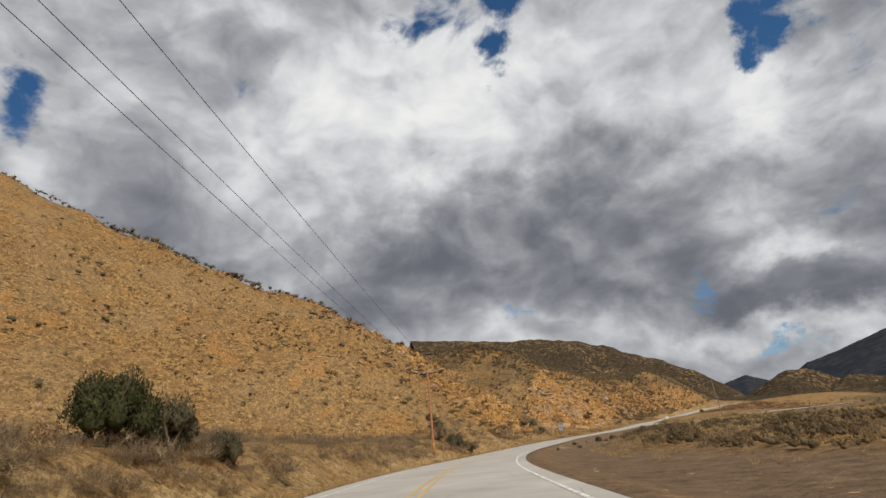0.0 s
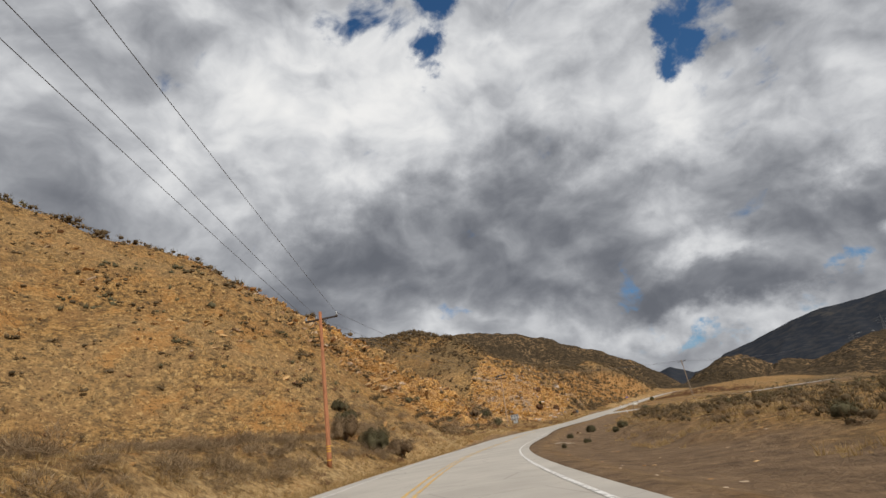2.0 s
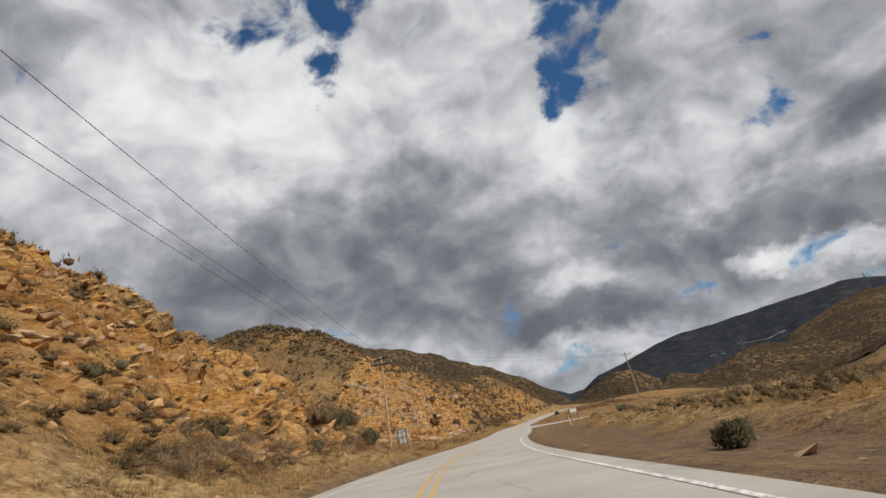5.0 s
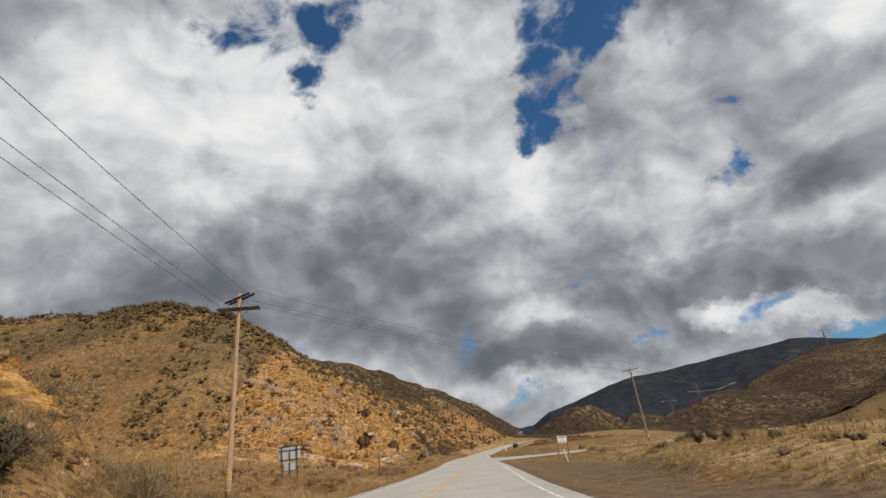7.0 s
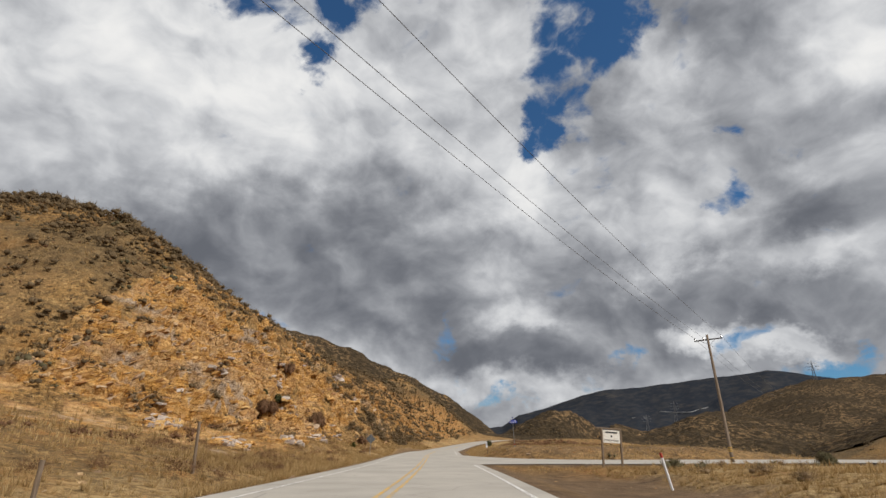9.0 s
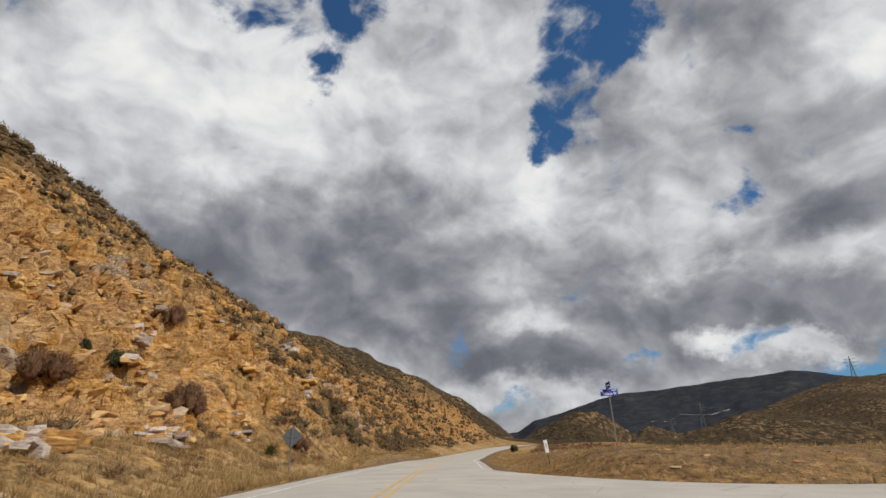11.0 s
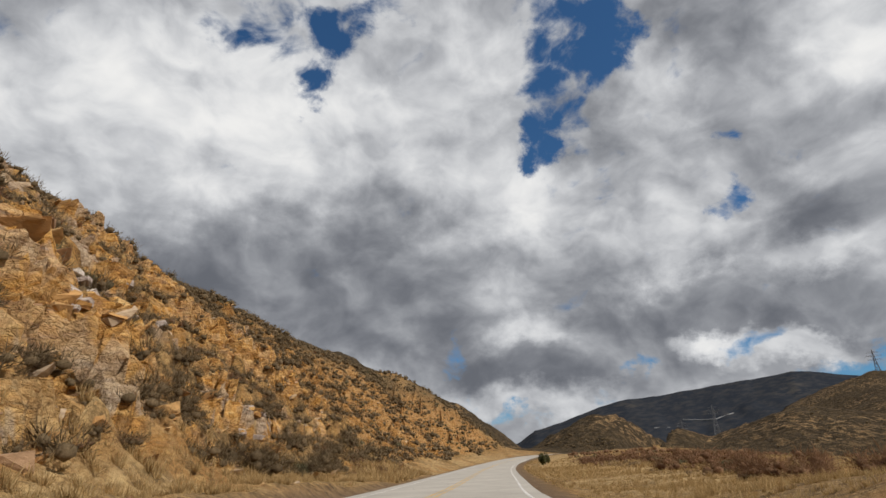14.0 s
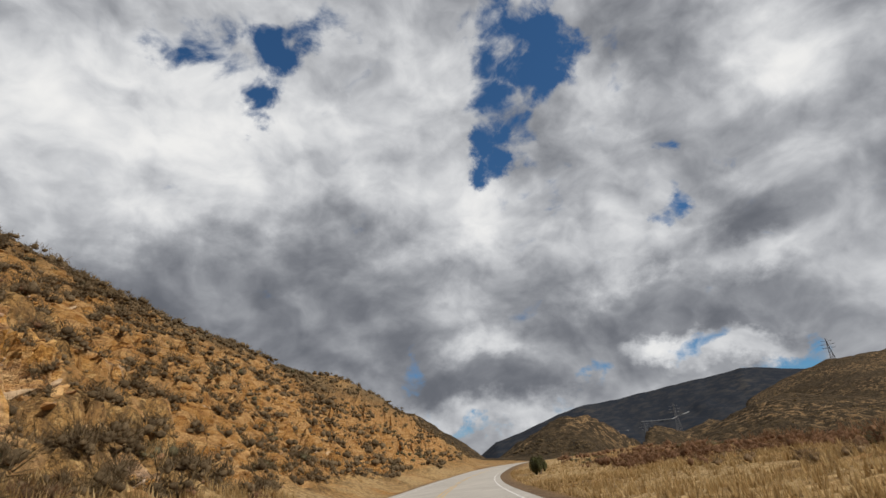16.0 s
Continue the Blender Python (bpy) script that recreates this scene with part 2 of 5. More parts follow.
    dirt = n.mix(n.grey(n.noise(5, 6, 0.7), 0.58, 0.7, 0, 0.6), dirt, (0.06, 0.04, 0.026))
    both = n.mix(n.grey(n.value("rock"), 0.2, 0.55), grass, stone)
    cover = n.ramp(n.noise(0.8, 8, 0.75), (0.40, (0.040, 0.028, 0.014)), (0.50, (0.095, 0.066, 0.034)), (0.60, (0.20, 0.14, 0.072)))
    both = n.mix(n.value("scrub"), both, cover)
    straw = n.ramp(n.noise(2.2, 8, 0.75), (0.40, (0.17, 0.105, 0.046)), (0.48, (0.38, 0.255, 0.115)), (0.60, (0.58, 0.43, 0.22)))
    both = n.mix(n.value("straw"), both, straw)
    n.colour(n.mix(n.value("dirt"), both, dirt))
    rubble = n.math("ADD", n.math("MULTIPLY", n.noise(2.4, 6, 0.65), 0.9), n.math("MULTIPLY", n.noise(16, 3, 0.6), 0.12))
    steps = n.math("ADD", n.math("MULTIPLY", own[0], 0.9), n.math("MULTIPLY", small_own[0], 0.5))
    steps = n.math("MULTIPLY", n.math("SUBTRACT", steps, n.math("MULTIPLY", gap, 0.35)), n.grey(n.value("rock"), 0.2, 0.55))
    n.bump(n.math("ADD", rubble, steps), 1.0, 0.38)
    return m


def far_hill_material():
    m = material("chaparral_hill", 1.0)
    n = Nodes(m)
    n.bsdf.inputs["Specular IOR Level"].default_value = 0.03
    bush = n.cells(0.30).outputs["Distance"]
    fine = n.noise(0.9, 6, 0.65)
    zone, speck = n.noise(0.018, 6, 0.65), n.noise(0.26, 7, 0.76)
    soil = n.ramp(fine, (0.3, (0.10, 0.058, 0.027)), (0.5, (0.20, 0.125, 0.060)), (0.65, (0.36, 0.25, 0.14)))
    green = n.ramp(fine, (0.3, (0.017, 0.013, 0.009)), (0.7, (0.064, 0.048, 0.030)))
    green = n.mix(n.grey(speck, 0.44, 0.54, 0.0, 0.55), green, (0.085, 0.060, 0.034))
    bare = n.math("MULTIPLY", n.grey(speck, 0.51, 0.57), n.grey(zone, 0.43, 0.58, 0.10, 1.0))
    n.colour(n.mix(bare, green, soil))
    n.bump(n.math("SUBTRACT", fine, bush), 0.9, 1.0)
    return m


def mountain_material():
    m = material("haze_tinted_mountain_brush", 1.0)
    n = Nodes(m)
    n.bsdf.inputs["Specular IOR Level"].default_value = 0.0
    # the blue-grey of distance haze is put into the brush colour
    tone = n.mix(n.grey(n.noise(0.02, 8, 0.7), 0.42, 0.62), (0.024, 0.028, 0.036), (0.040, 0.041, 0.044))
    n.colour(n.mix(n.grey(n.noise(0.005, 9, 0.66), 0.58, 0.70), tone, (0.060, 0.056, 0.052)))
    return m


def asphalt_material():
    m = material("worn_asphalt", 0.85)
    n = Nodes(m)
    grit = n.noise(45, 3)
    wear = n.noise(0.35, 5, 0.6)
    tone = n.ramp(wear, (0.3, (0.33, 0.30, 0.255)), (0.7, (0.46, 0.42, 0.36)))
    tone = n.mix(n.grey(grit, 0.35, 0.7, 0, 0.35), tone, (0.27, 0.25, 0.22))
    crack = n.cells(0.35, "DISTANCE_TO_EDGE").outputs["Distance"]
    tone = n.mix(n.grey(crack, 0.002, 0.008, 0.35, 0.0), tone, (0.07, 0.065, 0.06))
    n.colour(tone)
    n.bump(grit, 0.3, 0.01)
    return m


def paint_material(name, colour, under=(0.30, 0.28, 0.25)):
    m = material(name, 0.7)
    n = Nodes(m)
    n.colour(n.mix(n.grey(n.noise(6, 6, 0.7), 0.42, 0.62), colour, under))
    return m


def wood_material(name, dark, lightc, stretch=(6, 6, 0.5)):
    m = material(name, 0.85)
    n = Nodes(m)
    grain = n.noise(4, 6, 0.6, stretch=stretch)
    n.colour(n.ramp(grain, (0.3, dark), (0.7, lightc)))
    n.bump(grain, 0.5, 0.02)
    return m


GROUND, FAR_HILL, MOUNTAIN, ASPHALT = ground_material(), far_hill_material(), mountain_material(), asphalt_material()
YELLOW_PAINT = paint_material("yellow_road_paint", (0.62, 0.36, 0.05))
WHITE_PAINT = paint_material("white_road_paint", (0.72, 0.70, 0.66))

# ---- the lie of the land ----
def lattice(ix, iy, seed):
    h = (ix.astype(np.int64) * 374761393 + iy.astype(np.int64) * 668265263 + seed * 974711) & 0x7FFFFFFF
    h = ((h ^ (h >> 13)) * 1274126177) & 0x7FFFFFFF
    return ((h ^ (h >> 16)) & 0xFFFF) / 65535.0


def value_noise(x, y, seed=0):
    x, y = np.asarray(x, float), np.asarray(y, float)
    ix, iy = np.floor(x), np.floor(y)
    fx, fy = x - ix, y - iy
    fx, fy = fx * fx * fx * (fx * (fx * 6 - 15) + 10), fy * fy * fy * (fy * (fy * 6 - 15) + 10)
    ix, iy = ix.astype(np.int64), iy.astype(np.int64)
    a, b, c, d = (lattice(ix + i, iy + j, seed) for i, j in ((0, 0), (1, 0), (0, 1), (1, 1)))
    return (a + (b - a) * fx) * (1 - fy) + (c + (d - c) * fx) * fy - 0.5


def fbm(x, y, octaves=4, seed=0, rough=0.5):
    total, amp = 0.0, 1.0
    for k in range(octaves):
        total = total + amp * value_noise(x * 2.03**k + 17.3 * k, y * 2.03**k - 9.1 * k, seed + k)
        amp *= rough
    return total


def blocks(x, y, seed=0):
    """Stepped rock: a random height for each cell of a jittered net, and the distance to the cell's edge."""
    cx, cy = np.floor(x), np.floor(y)
    best, second, height = np.full(np.shape(x), 9.0), np.full(np.shape(x), 9.0), np.zeros(np.shape(x))
    for i in (-1, 0, 1):
        for j in (-1, 0, 1):
            gx, gy = cx + i, cy + j
            px = gx + lattice(gx.astype(np.int64), gy.astype(np.int64), seed)
            py = gy + lattice(gx.astype(np.int64), gy.astype(np.int64), seed + 7)
            dist = np.hypot(px - x, py - y)
            nearer = dist < best
            second = np.where(nearer, best, np.minimum(second, dist))
            height = np.where(nearer, lattice(gx.astype(np.int64), gy.astype(np.int64), seed + 13), height)
            best = np.where(nearer, dist, best)
    return height, second - best


def smoothstep(a, b, v):
    t = np.clip((v - a) / (b - a), 0, 1)
    return t * t * (3 - 2 * t)


# the road's centre line: x, y, z
ROAD_NODES = [
    (-3.5, -160, -2.6), (-2.5, -80, -1.9), (-2.0, -40, -1.5), (-1.6, 0, -1.1), (-0.5, 36.6, -0.74), (5.0, 74.1, -0.49), (12.8, 98.8, 0.02),
    (19.3, 118.0, 0.46), (29.2, 141.2, 0.93), (39.7, 163.1, 1.38), (50.6, 186.1, 1.98), (60.2, 207.1, 2.57), (69.2, 227.0, 3.28),
    (78.7, 246.8, 3.98), (86.5, 263.0, 4.52), (95.8, 279.8, 5.06), (120.0, 322.0, 6.9), (141.0, 354.0, 8.8), (172.0, 394.0, 11.6),
    (202.0, 424.0, 13.6), (245.0, 456.0, 15.0), (300.0, 488.0, 15.5), (380.0, 530.0, 15.5),
]


def spline(nodes, step=1.0):
    """Points along a smooth line through the nodes, about a step apart."""
    p = np.array(nodes, float)
    p = np.concatenate([[2 * p[0] - p[1]], p, [2 * p[-1] - p[-2]]])
    out = []
    for a, b, c, d in zip(p[:-3], p[1:-2], p[2:-1], p[3:]):
        n = max(2, int(np.linalg.norm((c - b)[:2]) / step))
        t = (np.arange(n) / n)[:, None]
        out.append(0.5 * (2 * b + (c - a) * t + (2 * a - 5 * b + 4 * c - d) * t**2 + (3 * b - a - 3 * c + d) * t**3))
    out.append(p[-2:-1])
    return np.concatenate(out)


ROAD = spline(ROAD_NODES)
ROAD_S = np.r_[0, np.cumsum(np.linalg.norm(np.diff(ROAD[:, :2], axis=0), axis=1))]
ROAD_S -= ROAD_S[np.argmin(np.abs(ROAD[:, 1]))]                     # 0 where the drive begins
ROAD_T = np.gradient(ROAD[:, :2], axis=0)
ROAD_T /= np.linalg.norm(ROAD_T, axis=1)[:, None]
# the side road leaves on the right through a flared mouth: its near and far side, by distance from the road's edge
def mouth(right):
    r = np.clip(right, 0, 200)
    return 213.5 + 0.35 * r, 225.0 + 20.0 * np.exp(-r / 4.0) + 0.35 * r


def along_road(x, y):
    """Stretch along the road, distance to the left of its centre line, and the road's height there."""
    x, y = np.ravel(x), np.ravel(y)
    near = np.empty(len(x), int)
    for k in range(0, len(x), 20000):
        dx = x[k:k + 20000, None] - ROAD[None, ::2, 0]
        dy = y[k:k + 20000, None] - ROAD[None, ::2, 1]
        near[k:k + 20000] = 2 * np.argmin(dx * dx + dy * dy, axis=1)
    ox, oy = x - ROAD[near, 0], y - ROAD[near, 1]
    tx, ty = ROAD_T[near].T
    run = ox * tx + oy * ty
    s = ROAD_S[near] + run
    return s, tx * oy - ty * ox, np.interp(s, ROAD_S, ROAD[:, 2])


def side_reach(x, y):
    """How far a spot lies outside the side road's paving (negative: on it), and the paving's height."""
    s, d, zr = along_road(x, y)
    right = -d - 4.3
    near, far = mouth(right)
    out = np.where((right > -1) & (right < 70), np.maximum(near - s, s - far), 50.0)
    return out, np.interp(np.clip(s, 213, 240), ROAD_S, ROAD[:, 2]) - 0.012 * np.clip(right, 0, 80)


# ridges: fall per metre, roundness, nodes of the crest
RIDGES = [
    (0.86, 4.0, [(-190, 118, 112), (-115, 125, 81.5), (-75, 130, 59), (-54, 132, 48.5), (-39, 136, 42.5), (-28, 143, 37), (-16, 151, 29.5), (-6, 150, 23.2), (1, 148, 16.8), (6, 147, 9)]),
    (0.91, 4.0, [(-150, 320, 75), (-60, 305, 52), (-10, 295, 51.5), (13, 284, 51.3), (25, 271, 45.6), (31, 260, 35), (37, 248, 24.5), (41, 240, 15)]),
    (0.87, 5.0, [(13, 284, 51), (34, 284, 43.6), (50, 297, 36.6), (70, 331, 35.0), (90, 366, 38.4), (110, 397, 39.5), (130, 420, 38), (150, 452, 46), (190, 505, 43), (232, 562, 38), (262, 590, 28)]),
    (0.81, 10.0, [(-200, 720, 160), (60, 700, 128), (131, 688, 120), (179, 677, 105.5), (230, 661, 80.9), (260, 640, 61.5), (281, 602, 34), (290, 590, 20)]),
    (0.55, 6.0, [(278, 512, 19), (296, 530, 32), (314, 540, 42), (340, 528, 40), (362, 520, 31), (390, 500, 20)]),
    (0.34, 8.0, [(350, 440, 20), (400, 470, 35.5), (425, 478, 39.5), (450, 465, 34.5), (480, 430, 20)]),
    (0.35, 20.0, [(560, 470, 22), (700, 560, 66), (853, 658, 111), (1000, 640, 126), (1300, 600, 200)]),
    (0.40, 12.0, [(300, 250, 6), (380, 270, 26), (480, 280, 62), (640, 250, 110), (900, 200, 170)]),
]


def ridge_height(x, y):
    top = np.full(len(x), -50.0)
    wob = 5.0 * fbm(x / 30, y / 30, 3, 31)
    for fall, soft, nodes in RIDGES:
        p = np.array(nodes, float)
        own = np.full(len(x), -80.0)
        for a, b in zip(p[:-1], p[1:]):
            ax, ay = b[0] - a[0], b[1] - a[1]
            t = np.clip(((x - a[0]) * ax + (y - a[1]) * ay) / (ax * ax + ay * ay), 0, 1)
            dist = np.hypot(x - a[0] - t * ax, y - a[1] - t * ay)
            dist = np.maximum(dist + wob * np.clip(dist / 30, 0, 1), 0)
            own = np.maximum(own, a[2] + t * (b[2] - a[2]) - fall * (np.sqrt(dist * dist + soft * soft) - soft))
        gap = np.clip(3.0 - np.abs(top - own), 0, 3.0)
        top = np.maximum(top, own) + gap * gap / 12.0
    return top


def land(x, y, detail=True):
    """Height of the ground, and how far it is rock, hillside and bare dirt."""
    x, y = np.ravel(np.asarray(x, float)), np.ravel(np.asarray(y, float))
    s, d, zr = along_road(x, y)
    left, right = d - 4.3, -d - 4.3
    far = smoothstep(60, 300, np.abs(d))
    base = zr - 0.10 - 0.22 * smoothstep(0.3, 2.5, np.maximum(left, right))
    base = base + np.clip(left - 3, 0, 60) * 0.10 * smoothstep(120, 190, s) + np.clip(left - 3, 0, 30) * 0.06
    base = base + 2.7 * smoothstep(3.4, 9.0, left) * (1 - smoothstep(92, 122, s))
    # right of the road: a dirt pull-out with a small ledge, then a grassy bank, then a heap of spread dirt past the side road
    edge = 7.2 + 2.5 * (1 - smoothstep(15, 60, s)) + 0.6 * np.sin(s / 9.0) + 0.8 * fbm(s / 5, d / 5, 2, 16)
    low = 1 - smoothstep(200, 212, s)
    bank = (0.45 * smoothstep(edge, edge + 1.5, right + 0.9 * fbm(s / 2.2, d / 2.2, 3, 18)) + 0.55 * smoothstep(edge + 1.0, edge + 5.5, right)) * low
    base = base - low * (0.25 * smoothstep(0.5, 4, right) + 0.22 * smoothstep(3.1, 3.7, right + 1.3 * fbm(s / 4, d / 4, 3, 15)) * smoothstep(55, 70, s) * (1 - smoothstep(150, 170, s)))
    heap = smoothstep(1.5, 7.5, right) * smoothstep(1.0, 6.0, s - mouth(right)[1]) * (1 - smoothstep(268, 292, s))
    base = base + (0.38 + 0.32 * smoothstep(40, 85, s) + 0.22 * smoothstep(120, 160, s)) * bank + 1.2 * heap * (1 - 0.5 * smoothstep(24, 60, right))
    base = base + 0.4 * smoothstep(4, 14, right) * smoothstep(275, 300, s)
    base = base - 1.2 * smoothstep(25, 70, right)
    base = base * (1 - far) + (zr * 0.5 + 2.0) * far
    valley = smoothstep(24, 110, right) * smoothstep(-60, 20, s)
    base = base * (1 - valley) + (0.16 * zr - 0.6) * valley
    hills = ridge_height(x, y)
    hills = np.where((left > -2) & (left < 60), np.minimum(hills, base - 0.5 + 1.15 * np.clip(left - 3.4, 0, 60)), hills)
    gap = np.clip(5.0 - np.abs(hills - base), 0, 5.0)
    z = np.maximum(hills, base) + gap * gap / 20.0
    hill = smoothstep(0.3, 3.5, z - base)
    near = 1 - smoothstep(330, 420, np.hypot(x - 60, y - 180))
    nose = np.exp(-(((x - 2) / 20) ** 2 + ((y - 142) / 20) ** 2))
    crest = np.exp(-(((x + 22) / 16) ** 2 + ((y - 146) / 8) ** 2))
    cut = smoothstep(205, 235, s) * (1 - smoothstep(430, 520, s)) * (1 - smoothstep(26, 46, left)) * (left > 0)
    rock = hill * np.clip(np.maximum(np.maximum(cut, nose), 0.75 * crest) + 0.5 * fbm(x / 7, y / 7, 3, 5), 0, 1)
    free = smoothstep(0.6, 4.0, np.maximum(left, right))
    side, zside = side_reach(x, y)
    off = smoothstep(0.2, 2.6, side)
    if detail:
        z = z + hill * (2.6 * fbm(x / 22, y / 22, 4, 11) + 0.8 * fbm(x / 2.6, y / 2.6, 4, 12, 0.6))
        h1, e1 = blocks(x / 3.4 + 0.6 * fbm(x / 2, y / 2, 2, 41), y / 2.6, 21)
        h2, e2 = blocks(x / 1.3, y / 1.1, 22)
        z = z + rock * near * (2.0 * (h1 - 0.5) + 1.1 * (h2 - 0.5) - 0.6 * (1 - smoothstep(0, 0.12, e1)) - 0.35 * (1 - smoothstep(0, 0.15, e2)))
        flat = smoothstep(0.4, 2, right) * (right < edge) * low
        lift = (z + 0.22 * x - 0.1 * y) / 1.9 + 0.5 * fbm(x / 6, y / 6, 2, 43)
        lift = lift - np.floor(lift)
        z = z + rock * near * 1.3 * (smoothstep(0.5, 0.95, lift) - lift)
        z = z + free * (1 - hill) * ((0.26 - 0.2 * flat) * fbm(x / 4, y / 4, 4, 13) + (0.4 - 0.3 * flat) * fbm(x / 25, y / 25, 2, 14))
    z = np.where(off < 1, z * off + (zside - 0.08) * (1 - off), z)
    inside = 1 - smoothstep(0.3, 1.6, np.maximum(left, right))
    z = z * (1 - inside) + (zr - 0.10) * inside
    dirt = np.clip(np.maximum.reduce([
        smoothstep(0.2, 2, right) * (1 - smoothstep(edge - 1, edge + 2.5 + 3.0 * (1 - smoothstep(90, 125, s)), right + 2.0 * fbm(x / 3, y / 3, 3, 17))) * low,
        heap * (1 - smoothstep(30, 50, right)) * 0.6, 1 - off, (1 - smoothstep(0.5, 1.7, np.maximum(left, right)))]), 0, 1)
    return z, rock, hill, dirt, s, d


def straw_cover(x, y, s, d):
    """Where bleached grass covers the soil: the verges, and the top of the low bank."""
    left, right = d - 4.3, -d - 4.3
    verge = smoothstep(0.9, 2.2, left) * (1 - smoothstep(4.5, 9.0, left))
    bank = smoothstep(6.5, 9.0, right) * (1 - smoothstep(22, 34, right)) * smoothstep(95, 125, s) * (1 - smoothstep(205, 215, s))
    edge = smoothstep(1.2, 3.0, right) * (1 - smoothstep(9, 15, right)) * smoothstep(268, 290, s)
    return np.clip(np.maximum.reduce([0.55 * verge, 0.7 * bank, 0.7 * edge]) * smoothstep(-0.5, 0.05, fbm(x / 5, y / 5, 3, 54)), 0, 1)


def height(x, y):
    return float(land([x], [y])[0][0])


def heights(x, y):
    return land(x, y)[0]


def grid_mesh(name, xs, ys, zs, layers, material):
    """A sheet from rows of points, with named values at its points."""
    rows, cols = zs.shape
    mesh = bpy.data.meshes.new(name)
    mesh.vertices.add(rows * cols)
    mesh.vertices.foreach_set("co", np.stack([xs, ys, zs], -1).astype(np.float32).ravel())
    i = (np.arange(rows - 1)[:, None] * cols + np.arange(cols - 1)).ravel()
    quads = np.stack([i, i + 1, i + cols + 1, i + cols], 1).astype(np.int32)
    mesh.loops.add(quads.size)
    mesh.polygons.add(len(quads))
    mesh.loops.foreach_set("vertex_index", quads.ravel())
    mesh.polygons.foreach_set("loop_start", np.arange(len(quads), dtype=np.int32) * 4)
    sharp = (layers["rock"].ravel()[i] > 0.35) if "rock" in layers else np.zeros(len(quads), bool)
    mesh.polygons.foreach_set("use_smooth", ~sharp)
    for key, values in layers.items():
        layer = mesh.attributes.new(key, "FLOAT", "POINT")
        layer.data.foreach_set("value", values.astype(np.float32).ravel())
    mesh.update()
    mesh.validate()
    mesh.materials.append(material)
    return new(name, mesh)


def spaced(lo, hi, step, reach, growth=1.22):
    """Even steps from lo to hi, then widening ones out to the reach on both sides."""
    core = list(np.arange(lo, hi, step))
    wide, up, down = step, [], []
    a, b = core[-1], core[0]
    while a < reach or b > -reach:
        wide *= growth
        a, b = a + wide, b - wide
        up.append(a)
        down.append(b)
    return np.array(down[::-1] + core + up)


TURN = radians(22.0)
along, across = spaced(-15, 345, 0.65, 4600, 1.2), spaced(-58, 40, 0.6, 4600, 1.2)
uu, vv = np.meshgrid(along, across, indexing="ij")
gx = 30 + 0.0 * uu + uu * math.sin(TURN) + vv * math.cos(TURN)
gy = 20 + uu * math.cos(TURN) - vv * math.sin(TURN)
gz, grock, ghill, gdirt, gs, gd = land(gx, gy)
reach = np.hypot(gx - 60, gy - 180).ravel()
gz = gz - 7.0 * smoothstep(345, 380, reach) * (gy.ravel() > 60)
PATCHES = [(212.0, 336.0, 8.6, 42.0, 0.23), (121.0, 166.0, 9.0, 46.0, 0.3)]      # rocky stretches: along, across, step
for s0, s1, d0, d1, step in PATCHES:
    gz = gz - 2.6 * smoothstep(1.0, 3.0, np.minimum.reduce([gs - s0, s1 - gs, gd - d0, d1 - gd]))
fx, fy = gx.ravel(), gy.ravel()
gscrub = 0.9 * np.where(gs < 118, smoothstep(15, 25, -gd), smoothstep(22, 42, -gd)) * smoothstep(-0.25, 0.1, fbm(fx / 18, fy / 18, 3, 52)) * (1 - smoothstep(150, 230, gs) * (1 - smoothstep(55, 80, -gd)))
gscrub = np.maximum(gscrub, 0.8 * smoothstep(26, 44, gd) * smoothstep(225, 250, gs) * smoothstep(-0.3, 0.0, fbm(fx / 9, fy / 9, 3, 53)))
ground = grid_mesh("ground", gx, gy, gz.reshape(gx.shape), {"rock": grock, "hill": ghill, "dirt": gdirt, "scrub": gscrub, "straw": straw_cover(fx, fy, gs, gd)}, GROUND)
tagged(ground, "dry grassy canyon ground with bare dirt verges and rocky slopes", "ground", kind="structure")



def bare_rock(x, y, s, rock, hill):
    """How far the bedded rock shows through soil and brush."""
    show = fbm(x / 9, y / 9, 3, 91) + 0.54 * (1 - smoothstep(236, 280, s)) * (s > 180) + 0.32 * (s < 180) - 0.20
    return smoothstep(-0.12, 0.10, show) * smoothstep(0.25, 0.7, hill) * smoothstep(0.2, 0.5, np.where(s < 180, rock + 0.15, rock))


def ledges(x, y, z, s, out, thick, wide, seed):
    """Bedded rock: each layer broken into blocks that stand out of the slope by their own amount."""
    q = (z + 0.20 * x - 0.10 * y) / thick + 0.9 * fbm(x / 9, y / 9, 3, seed) + 0.35 * fbm(x / 1.5, y / 1.5, 2, seed + 3)
    layer = np.floor(q)
    shift = lattice(layer.astype(np.int64), layer.astype(np.int64) * 3 + 1, seed)
    run = s / (wide * (0.6 + shift)) + 7 * shift + 0.3 * fbm(x / 0.8, z / 0.8, 2, seed + 5)
    own = lattice(layer.astype(np.int64), np.floor(run).astype(np.int64), seed + 1)
    tint = lattice(layer.astype(np.int64), np.floor(run * 0.5).astype(np.int64), seed + 2)
    lip = q - layer
    return out * (own + 0.35 * lip - 0.5 * smoothstep(0.0, 0.22, 0.22 - lip)), tint


